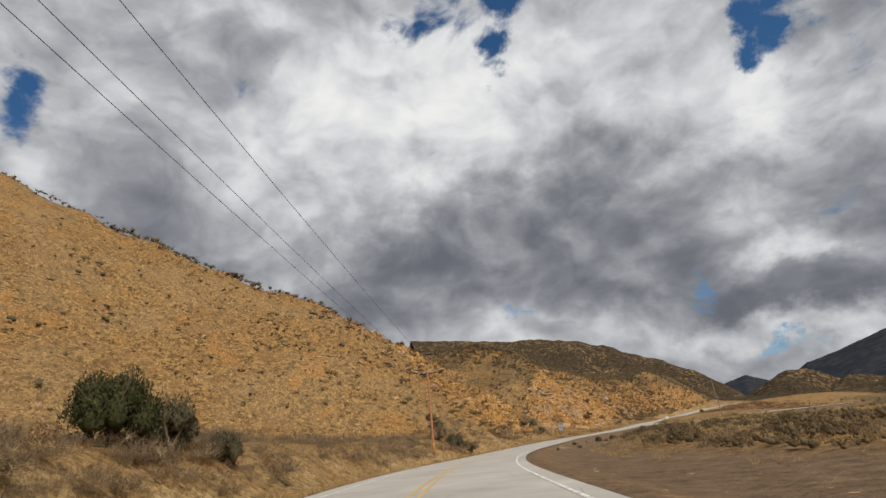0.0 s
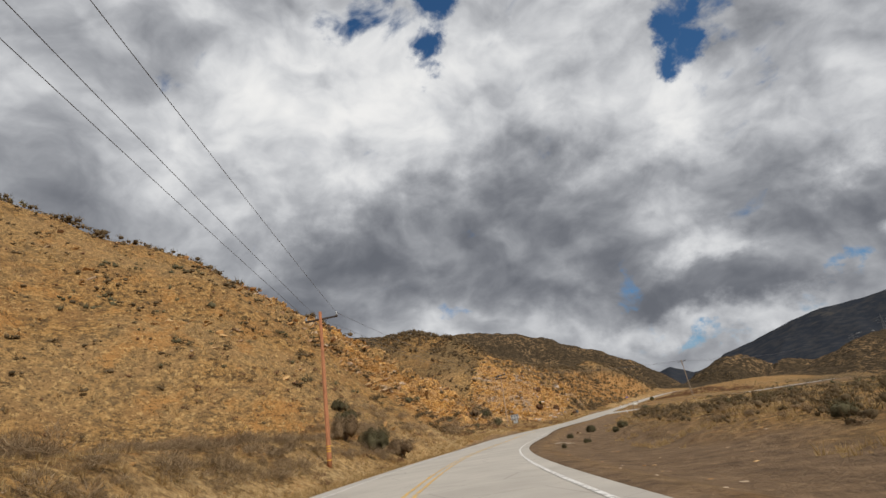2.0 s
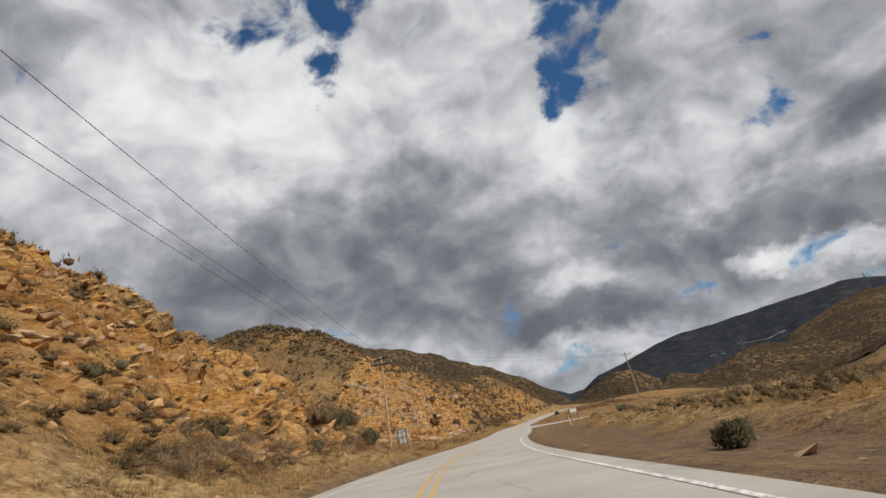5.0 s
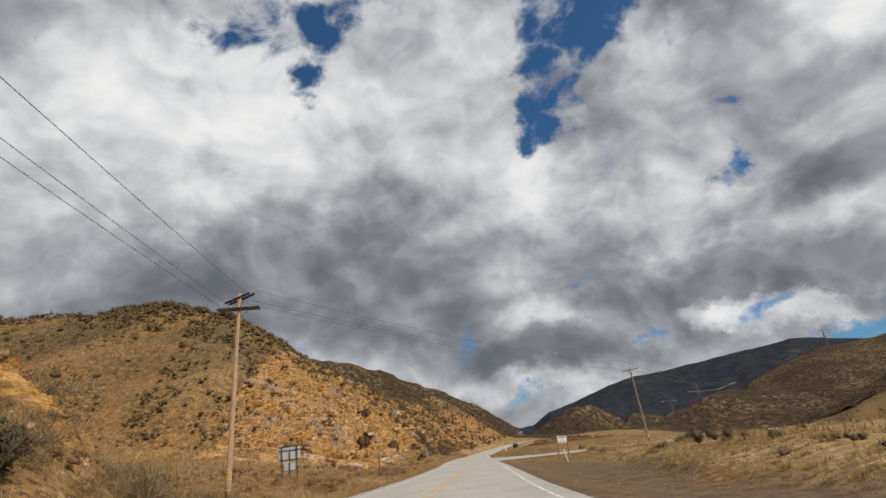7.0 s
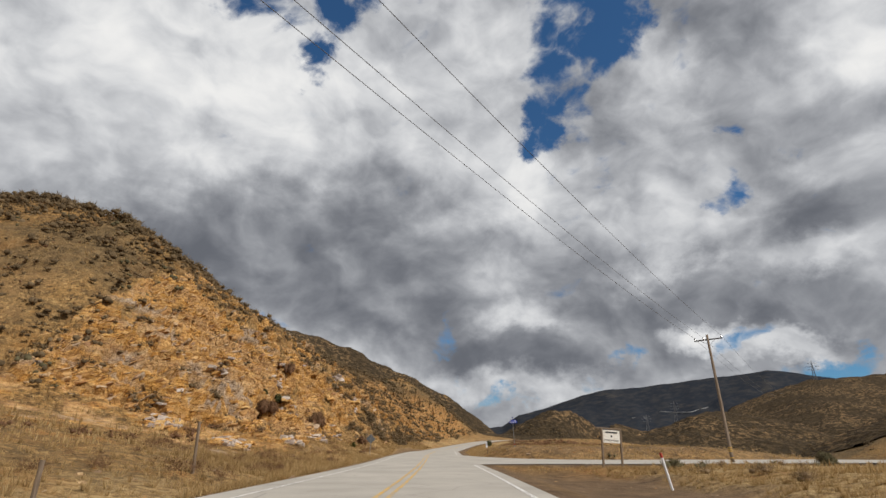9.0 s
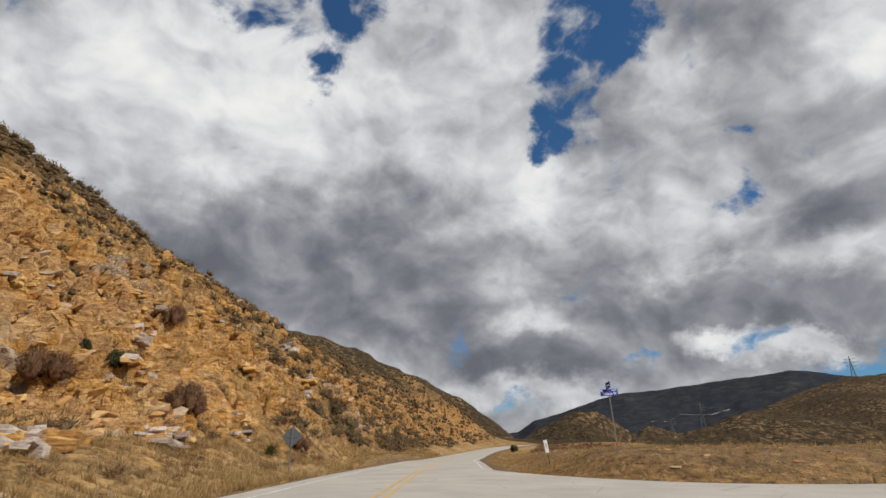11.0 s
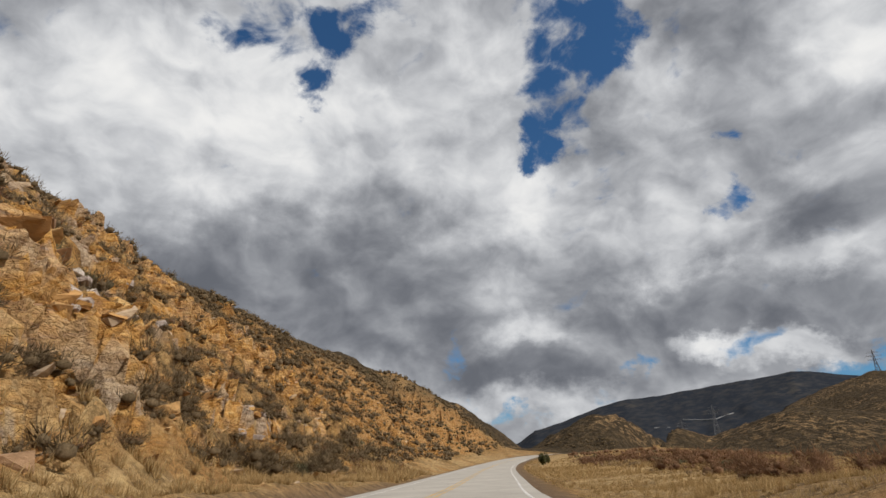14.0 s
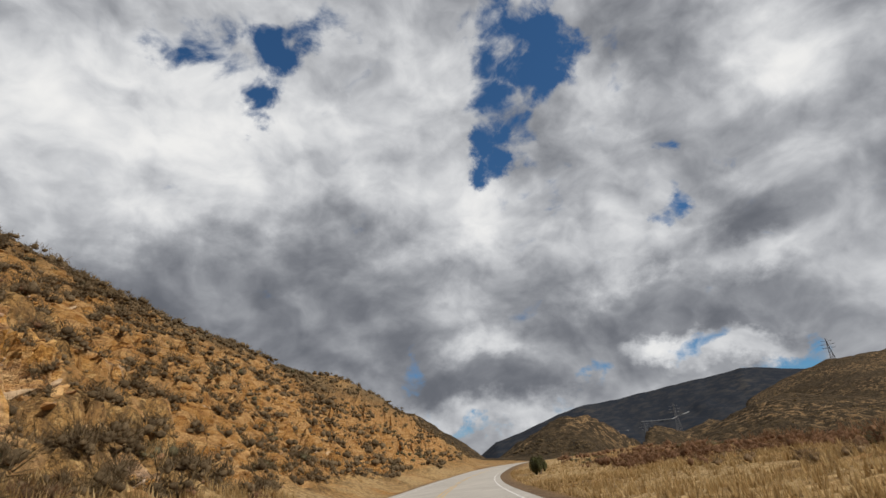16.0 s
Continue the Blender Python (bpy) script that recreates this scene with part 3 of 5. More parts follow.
for s0, s1, d0, d1, step in PATCHES:
    along, across = np.arange(s0, s1, step), np.arange(d1, d0, -step)
    ss, dd = np.meshgrid(along, across, indexing="ij")
    cx, cy = np.interp(ss, ROAD_S, ROAD[:, 0]), np.interp(ss, ROAD_S, ROAD[:, 1])
    tx, ty = np.interp(ss, ROAD_S, ROAD_T[:, 0]), np.interp(ss, ROAD_S, ROAD_T[:, 1])
    gx, gy = cx - ty * dd, cy + tx * dd
    gz, grock, ghill, gdirt, gs, gd = land(gx, gy)
    x, y = gx.ravel(), gy.ravel()
    bare = bare_rock(x, y, gs, grock, ghill)
    bare = bare * smoothstep(0, 3.0, np.minimum.reduce([gs - s0, s1 - gs, gd - d0, d1 - gd]))
    o1, t1 = ledges(x, y, gz, gs, 0.85, 1.0, 1.6, 81)
    o2, t2 = ledges(x, y, gz, gs, 0.55, 0.45, 0.8, 84)
    push = bare * np.where(gs < 180, 0.6, 1.0) * (o1 + o2 - 0.6 + 0.16 * fbm(x / 0.5, y / 0.5, 2, 89))
    gx, gy = gx + (ty * push.reshape(gx.shape)), gy - (tx * push.reshape(gx.shape))
    gz = gz - 0.4 * (1 - smoothstep(0.3, 1.2, np.minimum.reduce([gs - s0, s1 - gs, gd - d0, d1 - gd]))) + 0.45 * push + 0.26 * ghill * fbm(x / 0.8, y / 0.8, 3, 87)
    slope = grid_mesh("rocky_slope", gx, gy, gz.reshape(gx.shape), {"rock": np.where(gs > 180, np.maximum(bare, 0.32 + 0.9 * fbm(x / 2.2, y / 2.2, 4, 93)), bare), "hill": ghill, "dirt": gdirt, "tint": np.clip(0.6 * t1 + 0.4 * t2, 0, 1) * np.where(gs < 180, 0.5, 1.0), "straw": straw_cover(x, y, gs, gd)}, GROUND)
    slope.parent = ground

az = np.radians(np.linspace(-12, 84, 330))
rr = 335 * (1900 / 335) ** np.linspace(0, 1, 125)
aa, rad = np.meshgrid(az, rr, indexing="ij")
gx, gy = 60 + rad * np.sin(aa), 180 + rad * np.cos(aa)
gz, grock, ghill, gdirt, gs, gd = land(gx, gy)
gz = gz + 1.2 * ghill * fbm(gx.ravel() / 9, gy.ravel() / 9, 3, 51)
hills = grid_mesh("backdrop_hills", gx, gy, gz.reshape(gx.shape), {"rock": grock, "hill": ghill, "dirt": 0 * gdirt}, FAR_HILL)
tagged(hills, "chaparral covered foothills beyond the road", "hills", kind="structure")

# the mountain range far off: height over the eye by compass bearing
BEARINGS = [10, 22, 25.5, 27.5, 29.5, 31, 32.7, 35, 37, 39, 41.5, 44.5, 47.7, 52.6, 55.6, 57, 60.8, 66, 72, 84]
LIFTS = [1.2, 2.0, 3.6, 4.2, 3.3, 3.4, 4.5, 5.0, 5.6, 6.2, 6.7, 6.8, 7.1, 7.45, 7.75, 7.6, 6.6, 5.6, 5.4, 5.0]
az = np.linspace(10, 84, 330)
rr = np.linspace(1700, 4300, 70)
aa, rad = np.meshgrid(az, rr, indexing="ij")
top = np.interp(aa, BEARINGS, LIFTS) + 0.10 * fbm(aa / 1.6, 0 * aa, 4, 71)
front = np.clip((rad - 1700) / 1500, 0, 1.0)
folds = np.abs(fbm(aa / 5.0 + 0.5 * fbm(aa / 9, rad / 500, 2, 75), rad / 900, 4, 72))
mz = 3200 * np.tan(np.radians(top)) * front ** 1.25 * (1 - 0.55 * folds * (1 - front)) - 12 * (1 - front) - np.clip(rad - 3230, 0, 2000) * 0.35
gx, gy = 68 + rad * np.sin(np.radians(aa)), 220 + rad * np.cos(np.radians(aa))
# the range's haze lies in its material colour, not in the air
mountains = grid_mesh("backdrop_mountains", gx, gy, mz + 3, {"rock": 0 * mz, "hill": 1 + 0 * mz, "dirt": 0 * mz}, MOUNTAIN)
tagged(mountains, "dark brush covered mountain range under cloud, tinted with painted haze", "mountains", kind="structure")


# ---- roads ----
def ribbon(name, line, offsets, lift, material, parent=None, thick=0.0, crown=0.0, span=None):
    """A strip that follows a line between offsets to its left."""
    tangent = np.gradient(line[:, :2], axis=0)
    tangent /= np.linalg.norm(tangent, axis=1)[:, None]
    if span:
        line, tangent = line[span[0]:span[1]], tangent[span[0]:span[1]]
    n = np.stack([-tangent[:, 1], tangent[:, 0]], 1)
    o = np.array(offsets, float)
    xs = line[:, 0, None] + n[:, 0, None] * o
    ys = line[:, 1, None] + n[:, 1, None] * o
    zs = line[:, 2, None] + lift - crown * o**2 + 0 * xs
    ob = grid_mesh(name, xs, ys, zs, {}, material)
    if parent:
        ob.parent = parent
    return ob


road = ribbon("road", ROAD, [-4.3, -4.05, -3.9, -3.0, -2, -1, 0, 1, 2, 3.0, 4.2, 4.3, 4.7], 0.0, ASPHALT, crown=0.002)
tagged(road, "worn pale grey two-lane asphalt road with faded lines", "road", kind="structure")
r, q = np.meshgrid(np.r_[np.arange(-0.6, 12, 0.6), np.arange(12, 68, 2.0)], np.linspace(0, 1, 25), indexing="ij")
near, far = mouth(r)
ss = near + (far - near) * q
cx, cy = np.interp(ss, ROAD_S, ROAD[:, 0]), np.interp(ss, ROAD_S, ROAD[:, 1])
tx, ty = np.interp(ss, ROAD_S, ROAD_T[:, 0]), np.interp(ss, ROAD_S, ROAD_T[:, 1])
sx, sy = cx + ty * (r + 4.3), cy - tx * (r + 4.3)
sz = np.interp(ss, ROAD_S, ROAD[:, 2]) * np.exp(-np.clip(r, 0, 9) / 6) + side_reach(sx, sy)[1].reshape(r.shape) * (1 - np.exp(-np.clip(r, 0, 9) / 6)) - 0.045
side_road = grid_mesh("road_side", sx, sy, sz, {}, ASPHALT)
tagged(side_road, "pale paved side road joining the main road", "road", kind="structure")
for at in (-0.16, 0.16):
    ribbon("centre_line", ROAD, [at - 0.06, at + 0.06], 0.006, YELLOW_PAINT, road)
i0 = int(np.argmin(np.abs(ROAD_S - 212)))
i1 = int(np.argmin(np.abs(ROAD_S - 247)))
ribbon("edge_line", ROAD, [3.62, 3.74], -0.018, WHITE_PAINT, road)
ribbon("edge_line", ROAD, [-3.76, -3.64], -0.018, WHITE_PAINT, road, span=(0, i0))
ribbon("edge_line", ROAD, [-3.76, -3.64], -0.018, WHITE_PAINT, road, span=(i1, len(ROAD)))


# ---- things along the road ----
def link_mesh(name, bm, mat, parent=None, label="", smooth=False):
    mesh = bpy.data.meshes.new(name)
    bm.to_mesh(mesh)
    bm.free()
    if smooth:
        mesh.polygons.foreach_set("use_smooth", [True] * len(mesh.polygons))
    for m in (mat if isinstance(mat, (list, tuple)) else [mat]):
        mesh.materials.append(m)
    ob = new(name, mesh)
    if parent:
        ob.parent = parent
    if label:
        tagged(ob, label)
    return ob


def part(name, bm, mat, parent, label="", smooth=False):
    return link_mesh(name, bm, mat, parent, label, smooth)


def box(bm, size, at=(0, 0, 0), turn=None, bevel=0.0):
    """A box of that size about a point, its edges eased."""
    m = Matrix.Translation(at) @ (turn or Matrix()) @ Matrix.Diagonal((*size, 1))
    made = bmesh.ops.create_cube(bm, size=1.0, matrix=m)
    if bevel:
        edges = list({e for v in made["verts"] for e in v.link_edges})
        bmesh.ops.bevel(bm, geom=edges, offset=bevel, segments=1, affect="EDGES")
    return bm


def rod(bm, a, b, r0, r1=None, sides=8):
    """A tapering round bar from a to b."""
    a, b = Vector(a), Vector(b)
    r1 = r0 if r1 is None else r1
    m = Matrix.Translation((a + b) / 2) @ (b - a).to_track_quat("Z", "Y").to_matrix().to_4x4()
    bmesh.ops.create_cone(bm, cap_ends=True, segments=sides, radius1=r0, radius2=r1, depth=(b - a).length, matrix=m)
    return bm


def empty(name, m, label, category, group=""):
    ob = new(name)
    ob.empty_display_size = 0.3
    ob.matrix_world = m
    return tagged(ob, label, category, group)


POLE_WOOD = wood_material("weathered_pole_wood", (0.16, 0.055, 0.022), (0.42, 0.17, 0.07))
POLE_PALE = wood_material("bleached_pole_wood", (0.18, 0.11, 0.06), (0.42, 0.28, 0.16))
ARM_WOOD = wood_material("dark_crossarm_wood", (0.022, 0.015, 0.011), (0.075, 0.052, 0.038), (1, 6, 6))
CERAMIC = material("grey_glazed_ceramic", 0.25, colour=(0.28, 0.29, 0.30))
STEEL = material("galvanised_steel", 0.45, 0.9, (0.32, 0.33, 0.34))
DARK_STEEL = material("dark_steel", 0.6, 0.5, (0.06, 0.06, 0.06))
WIRE = material("weathered_wire", 0.6, 0.0, (0.09, 0.09, 0.095))
BAND = material("yellow_band", 0.6, colour=(0.62, 0.36, 0.04))
GUARD = paint_material("yellow_plastic_guard", (0.66, 0.44, 0.06), (0.50, 0.34, 0.08))
BOARD_WHITE = paint_material("aged_white_board", (0.74, 0.72, 0.66), (0.62, 0.58, 0.50))
BLUE_SIGN = paint_material("blue_reflective_sheeting", (0.012, 0.05, 0.50), (0.010, 0.035, 0.33))
SIGN_WHITE = material("white_lettering", 0.5, colour=(0.80, 0.80, 0.80))
BLACK = material("black_paint", 0.6, colour=(0.02, 0.02, 0.02))
POST_WOOD = wood_material("grey_post_wood", (0.10, 0.07, 0.045), (0.26, 0.19, 0.13))
RED_TAPE = material("red_tape", 0.5, colour=(0.45, 0.05, 0.03))


def aluminium():
    m = material("dull_aluminium_back", 0.6, 0.15, (0.42, 0.45, 0.46))
    n = Nodes(m)
    n.colour(n.ramp(n.noise(3, 6, 0.6), (0.3, (0.50, 0.52, 0.53)), (0.7, (0.66, 0.68, 0.68))))
    return m


ALUMINIUM = aluminium()
# the diamond sign's shaded side is put into this darker grey
SHADED_SIGN_BACK = material("shade_darkened_sign_back", 0.55, 0.5, (0.15, 0.165, 0.175))
TOWER_STEEL = material("dull_tower_steel", 0.7, 0.3, (0.17, 0.17, 0.175))


def insulator(name, parent, at):
    bm = bmesh.new()
    for z, r in ((0.0, 0.025), (0.06, 0.10), (0.11, 0.05), (0.14, 0.095), (0.19, 0.045), (0.23, 0.06)):
        rod(bm, (at[0], at[1], at[2] + z), (at[0], at[1], at[2] + z + 0.055), r, r * 0.75, 10)
    return part(name, bm, CERAMIC, parent)


def utility_pole(x, y, top, lean, arms, wood, label, length=2.7):
    """arms: rows of (height below the top, compass of the arm, doubled). Returns the thing and the world places of the wire seats."""
    base = height(x, y) - 0.1
    tall = top - base
    m = pose(x, y, base, lean[0], lean[1], 0)
    pole = empty("utility_pole", m, label, "utility pole", "utility poles")
    bm = bmesh.new()
    for k in range(12):
        z0, z1 = tall * k / 12, tall * (k + 1) / 12
        rod(bm, (0, 0, z0), (0, 0, z1), 0.175 - 0.06 * k / 12, 0.175 - 0.06 * (k + 1) / 12, 14)
    bmesh.ops.remove_doubles(bm, verts=bm.verts, dist=0.004)
    part("shaft", bm, wood, pole, smooth=True)
    for z in (0.55, 1.15, 1.32, 1.49):
        bm = bmesh.new()
        rod(bm, (0, 0, z), (0, 0, z + 0.07), 0.176, 0.174, 14)
        part("band", bm, BAND, pole, "yellow marker band")
    seats = []
    for drop, compass, double in arms:
        z = tall - drop
        ux, uy = math.sin(radians(compass)), math.cos(radians(compass))
        turn = Matrix.Rotation(math.atan2(uy, ux), 4, "Z")
        for off in ((-0.17, 0.17) if double else (0.16,)):
            bm = bmesh.new()
            box(bm, (length, 0.10, 0.125), (-uy * off, ux * off, z), turn, 0.008)
            part("crossarm", bm, ARM_WOOD, pole, "dark weathered timber crossarm")
        for side in (-1, 1):
            bm = bmesh.new()
            rod(bm, (ux * side * 0.72, uy * side * 0.72, z - 0.06), (0, 0, z - 0.62), 0.016, sides=6)
            part("brace", bm, DARK_STEEL, pole)
        row = []
        for k in (-0.47, -0.16 if not double else -0.22, 0.47):
            at = (ux * length * k - uy * 0.16, uy * length * k + ux * 0.16, z + 0.06)
            insulator("insulator", pole, at)
            row.append(m @ Vector((at[0], at[1], at[2] + 0.24)))
        seats.append(row)
    return pole, seats


pole_a, seats_a = utility_pole(-3.9, 78.7, 11.5, (0, 0.5), [(0.55, 109, False)], POLE_WOOD, "reddish brown timber utility pole with single crossarm")
pole_b, seats_b = utility_pole(25.4, 163.1, 14.1, (-0.5, 1.5), [(1.05, 109, True), (0.35, 149, True)], POLE_PALE,
                               "bleached timber utility pole with double crossarms")
pole_c, seats_c = utility_pole(90.6, 202.2, 14.9, (0.5, -3.0), [(0.5, 149, False)], POST_WOOD, "leaning grey brown timber utility pole")


def wire(a, b, sag, radius=0.012):
    curve = bpy.data.curves.new("power_line", "CURVE")
    curve.dimensions, curve.bevel_depth, curve.bevel_resolution = "3D", radius, 1
    line = curve.splines.new("POLY")
    line.points.add(36)
    for k, p in enumerate(line.points):
        f = k / 36
        q = Vector(a).lerp(Vector(b), f)
        p.co = (q.x, q.y, q.z - 4 * sag * f * (1 - f), 1)
    curve.materials.append(WIRE)
    return tagged(new("power_line", curve), "thin dark overhead power line strung between poles", "power line", "power lines")


back = Vector((-9.7, -20.0, 10.9))
for k in range(3):
    start = back + Vector((math.sin(radians(95)), math.cos(radians(95)), 0)) * (-1.27, -0.43, 1.27)[k]
    wire(start, seats_a[0][k], 0.7)
    wire(seats_a[0][k], seats_b[0][k], 0.9)
    wire(seats_b[1][k], seats_c[0][k], 0.8)
    wire(seats_c[0][k], seats_c[0][k] + Vector((66, 39, 1)), 0.8)


def guy(anchor, top, guard=2.4):
    """A stay from a pole to the ground, with a yellow guard over its foot."""
    base = Vector((anchor[0], anchor[1], height(*anchor) - 0.05))
    way = (Vector(top) - base).normalized()
    ob = empty("guy_wire", Matrix.Translation(base), "thin steel guy wire with a yellow plastic guard", "guy wire", "guy wires")
    bm = bmesh.new()
    rod(bm, (0, 0, 0), Vector(top) - base, 0.009, sides=5)
    part("strand", bm, WIRE, ob)
    bm = bmesh.new()
    rod(bm, way * 0.2, way * (0.2 + guard), 0.035, sides=8)
    part("guard", bm, GUARD, ob, "sun-faded yellow guard")


guy((-13.0, 86.8), seats_a[0][1] - Vector((0, 0, 0.6)), 2.8)
guy((19.8, 161.5), seats_b[0][1] - Vector((0, 0, 0.6)), 2.2)


def stick(name, x, y, tall, radius, mat, lean=(0, 0), label="", category="post"):
    ob = empty(name, pose(x, y, height(x, y) - 0.08, lean[0], lean[1], 0), label, category)
    bm = bmesh.new()
    rod(bm, (0, 0, 0), (0, 0, tall), radius, radius * 0.95, 8)
    part("shaft", bm, mat, ob)
    return ob


stick("wooden_post", 42.2, 191.0, 2.3, 0.07, POST_WOOD, (0, -1), "grey weathered wooden post in dry grass")
stick("marker_stake", 38.8, 176.5, 1.3, 0.05, POST_WOOD, (0, 1), "short brown wooden marker stake beside the road")
stick("marker_stake", -6.6, 52.5, 1.5, 0.03, POST_WOOD, (0, 2), "thin brown marker stake in roadside grass")
stick("marker_stake", 22.4, 158.6, 1.9, 0.05, POST_WOOD, (0, 1), "short brown wooden stake near the utility pole")


def slab(w, h, t, at, turn=None, bevel=0.006):
    bm = bmesh.new()
    return box(bm, (w, t, h), at, turn, bevel)


def lettering(text, size, at, turn, mat, parent, name="lettering", bold=0.0):
    curve = bpy.data.curves.new(name, "FONT")
    curve.body, curve.size, curve.align_x, curve.align_y, curve.extrude, curve.offset = text, size, "CENTER", "CENTER", 0.003, bold
    curve.materials.append(mat)
    ob = new(name, curve)
    ob.matrix_world = Matrix.Translation(at) @ turn
    ob.parent = parent
    return ob


FRONT = pose(0, 0, 0, 90, 0, 0)             # writing that faces -y


def guide_sign():
    """The back of a large road sign on steel posts, with a small panel below."""
    x, y = 31.4, 183.2
    z = height(x, y)
    ob = empty("road_sign", pose(x, y, z - 0.1, 0, -1.0, -26), "back of a grey aluminium road sign on steel posts", "road sign")
    mid = 4.85 - z + 0.1
    part("panel", slab(2.1, 1.34, 0.012, (0, 0, mid + 0.1)), ALUMINIUM, ob)
    part("lower_panel", slab(1.15, 0.72, 0.012, (0.05, 0, mid - 1.05)), ALUMINIUM, ob)
    for px in (-0.72, 0.72):
        part("post", slab(0.08, mid + 0.8, 0.08, (px, -0.06, (mid + 0.8) / 2)), DARK_STEEL, ob)
    part("middle_post", slab(0.07, mid + 0.35, 0.07, (0.02, -0.06, (mid + 0.35) / 2)), DARK_STEEL, ob)
    for pz in (0.68, 0.32, -0.52):
        part("rail", slab(2.1, 0.07, 0.04, (0, -0.03, mid + 0.1 + pz)), DARK_STEEL, ob)
    part("lower_rail", slab(1.4, 0.05, 0.03, (0.05, -0.02, mid - 1.38)), DARK_STEEL, ob)


def plant_sign():
    """A white painted board between two dark posts."""
    x, y = 68.4, 193.7
    z = height(x, y)
    ob = empty("notice_board", pose(x, y, z - 0.15, 0, 2.5, -6), "white painted notice board between dark timber posts", "sign board")
    mid = max(1.0, 4.15 - z + 0.15)
    part("board", slab(1.34, 0.84, 0.03, (0, 0, mid)), BOARD_WHITE, ob)
    for px in (-0.75, 0.75):
        part("post", slab(0.12, mid + 0.55, 0.12, (px, 0.02, (mid + 0.55) / 2), bevel=0.012), POST_WOOD, ob)
    part("top_rail", slab(2.0, 0.09, 0.10, (-0.2, 0.02, mid + 0.52), bevel=0.012), POST_WOOD, ob)
    part("written_bar", slab(0.96, 0.11, 0.004, (0, -0.018, mid + 0.27), bevel=0), BLACK, ob)
    part("emblem", slab(0.13, 0.13, 0.004, (0, -0.018, mid + 0.02), bevel=0), BLACK, ob)
    lettering("POWER PLANT", 0.17, (0, -0.02, mid - 0.26), FRONT, BLACK, ob, bold=0.003)


def street_sign():
    """Two blue street name blades crossed on one thin pole."""
    x, y = 78.42, 222.05
    z = height(x, y)
    ob = empty("street_sign", pose(x, y, z - 0.1, 0, -2.0, -24), "crossed blue street name blades on a thin steel pole", "street sign")
    top = 7.14 - z + 0.1
    bm = bmesh.new()
    rod(bm, (0, 0, 0), (0, 0, top + 0.35), 0.03, sides=8)
    part("pole", bm, STEEL, ob)
    blade = part("blade", slab(0.92, 0.34, 0.006, (0, -0.04, top), bevel=0.002), BLUE_SIGN, ob)
    lettering("Pelton St", 0.20, (0.02, -0.046, top - 0.06), FRONT, SIGN_WHITE, blade, bold=0.004)
    bm = slab(0.26, 0.05, 0.003, (0.28, -0.044, top + 0.11), bevel=0)
    part("small_writing", bm, SIGN_WHITE, blade)
    bm = slab(0.13, 0.10, 0.003, (-0.38, -0.044, top + 0.09), bevel=0)
    part("emblem", bm, SIGN_WHITE, blade)
    turn = Matrix.Rotation(radians(-91), 4, "Z")
    upper = part("blade", slab(0.92, 0.34, 0.006, (0, 0, top + 0.37), turn, 0.002), BLUE_SIGN, ob)
    bm = bmesh.new()
    box(bm, (0.56, 0.010, 0.07), (0, 0, top + 0.37), turn)
    part("written_bar", bm, SIGN_WHITE, upper)
    part("reflector", slab(0.10, 0.14, 0.01, (0, -0.04, 0.42), bevel=0.002), RED_TAPE, ob)


def warning_sign():
    """The bare back of a diamond warning sign on one post, its shade put into the grey."""
    x, y = 63.3, 231.0
    z = height(x, y)
    ob = empty("road_sign", pose(x, y, z - 0.1, 0, 1.5, -20), "grey bare back of a diamond road sign, darkened for shade", "road sign")
    mid = max(1.6, 5.25 - z + 0.1)
    bm = bmesh.new()
    box(bm, (0.82, 0.008, 0.82), (0, 0, mid), Matrix.Rotation(radians(45), 4, "Y"), 0.003)
    part("panel", bm, SHADED_SIGN_BACK, ob)
    part("post", slab(0.06, mid + 0.5, 0.05, (0, -0.035, (mid + 0.5) / 2)), STEEL, ob)
    part("rail", slab(0.62, 0.04, 0.03, (0, -0.02, mid)), STEEL, ob)


def paddle(x, y, lean, tall=1.05):
    """A white marker paddle on a thin steel stake."""
    ob = empty("marker_paddle", pose(x, y, height(x, y) - 0.1, 0, lean, -24), "white marker paddle on a thin leaning stake", "road marker", "road markers")
    part("stake", slab(0.04, tall, 0.03, (0, 0.02, tall / 2)), DARK_STEEL, ob)
    part("blade", slab(0.22, 0.72, 0.02, (0, 0, tall + 0.2), bevel=0.01), SIGN_WHITE, ob)
    for k in range(3):
        part("written_bar", slab(0.08, 0.035, 0.004, (0, -0.013, tall + 0.34 - 0.09 * k), bevel=0), BLACK, ob)


def leaning_post():
    x, y = 60.7, 181.3
    ob = empty("marker_post", pose(x, y, height(x, y) - 0.1, 0, -12, -24), "leaning white marker post with red tape on top", "road marker", "road markers")
    bm = bmesh.new()
    rod(bm, (0, 0, 0), (0, 0, 1.42), 0.055, sides=10)
    part("shaft", bm, SIGN_WHITE, ob)
    bm = bmesh.new()
    rod(bm, (0, 0, 1.42), (0, 0, 1.62), 0.056, sides=10)
    part("tape", bm, RED_TAPE, ob, "red tape band")


guide_sign()
plant_sign()
street_sign()
warning_sign()
paddle(77.5, 226.9, -8)
leaning_post()


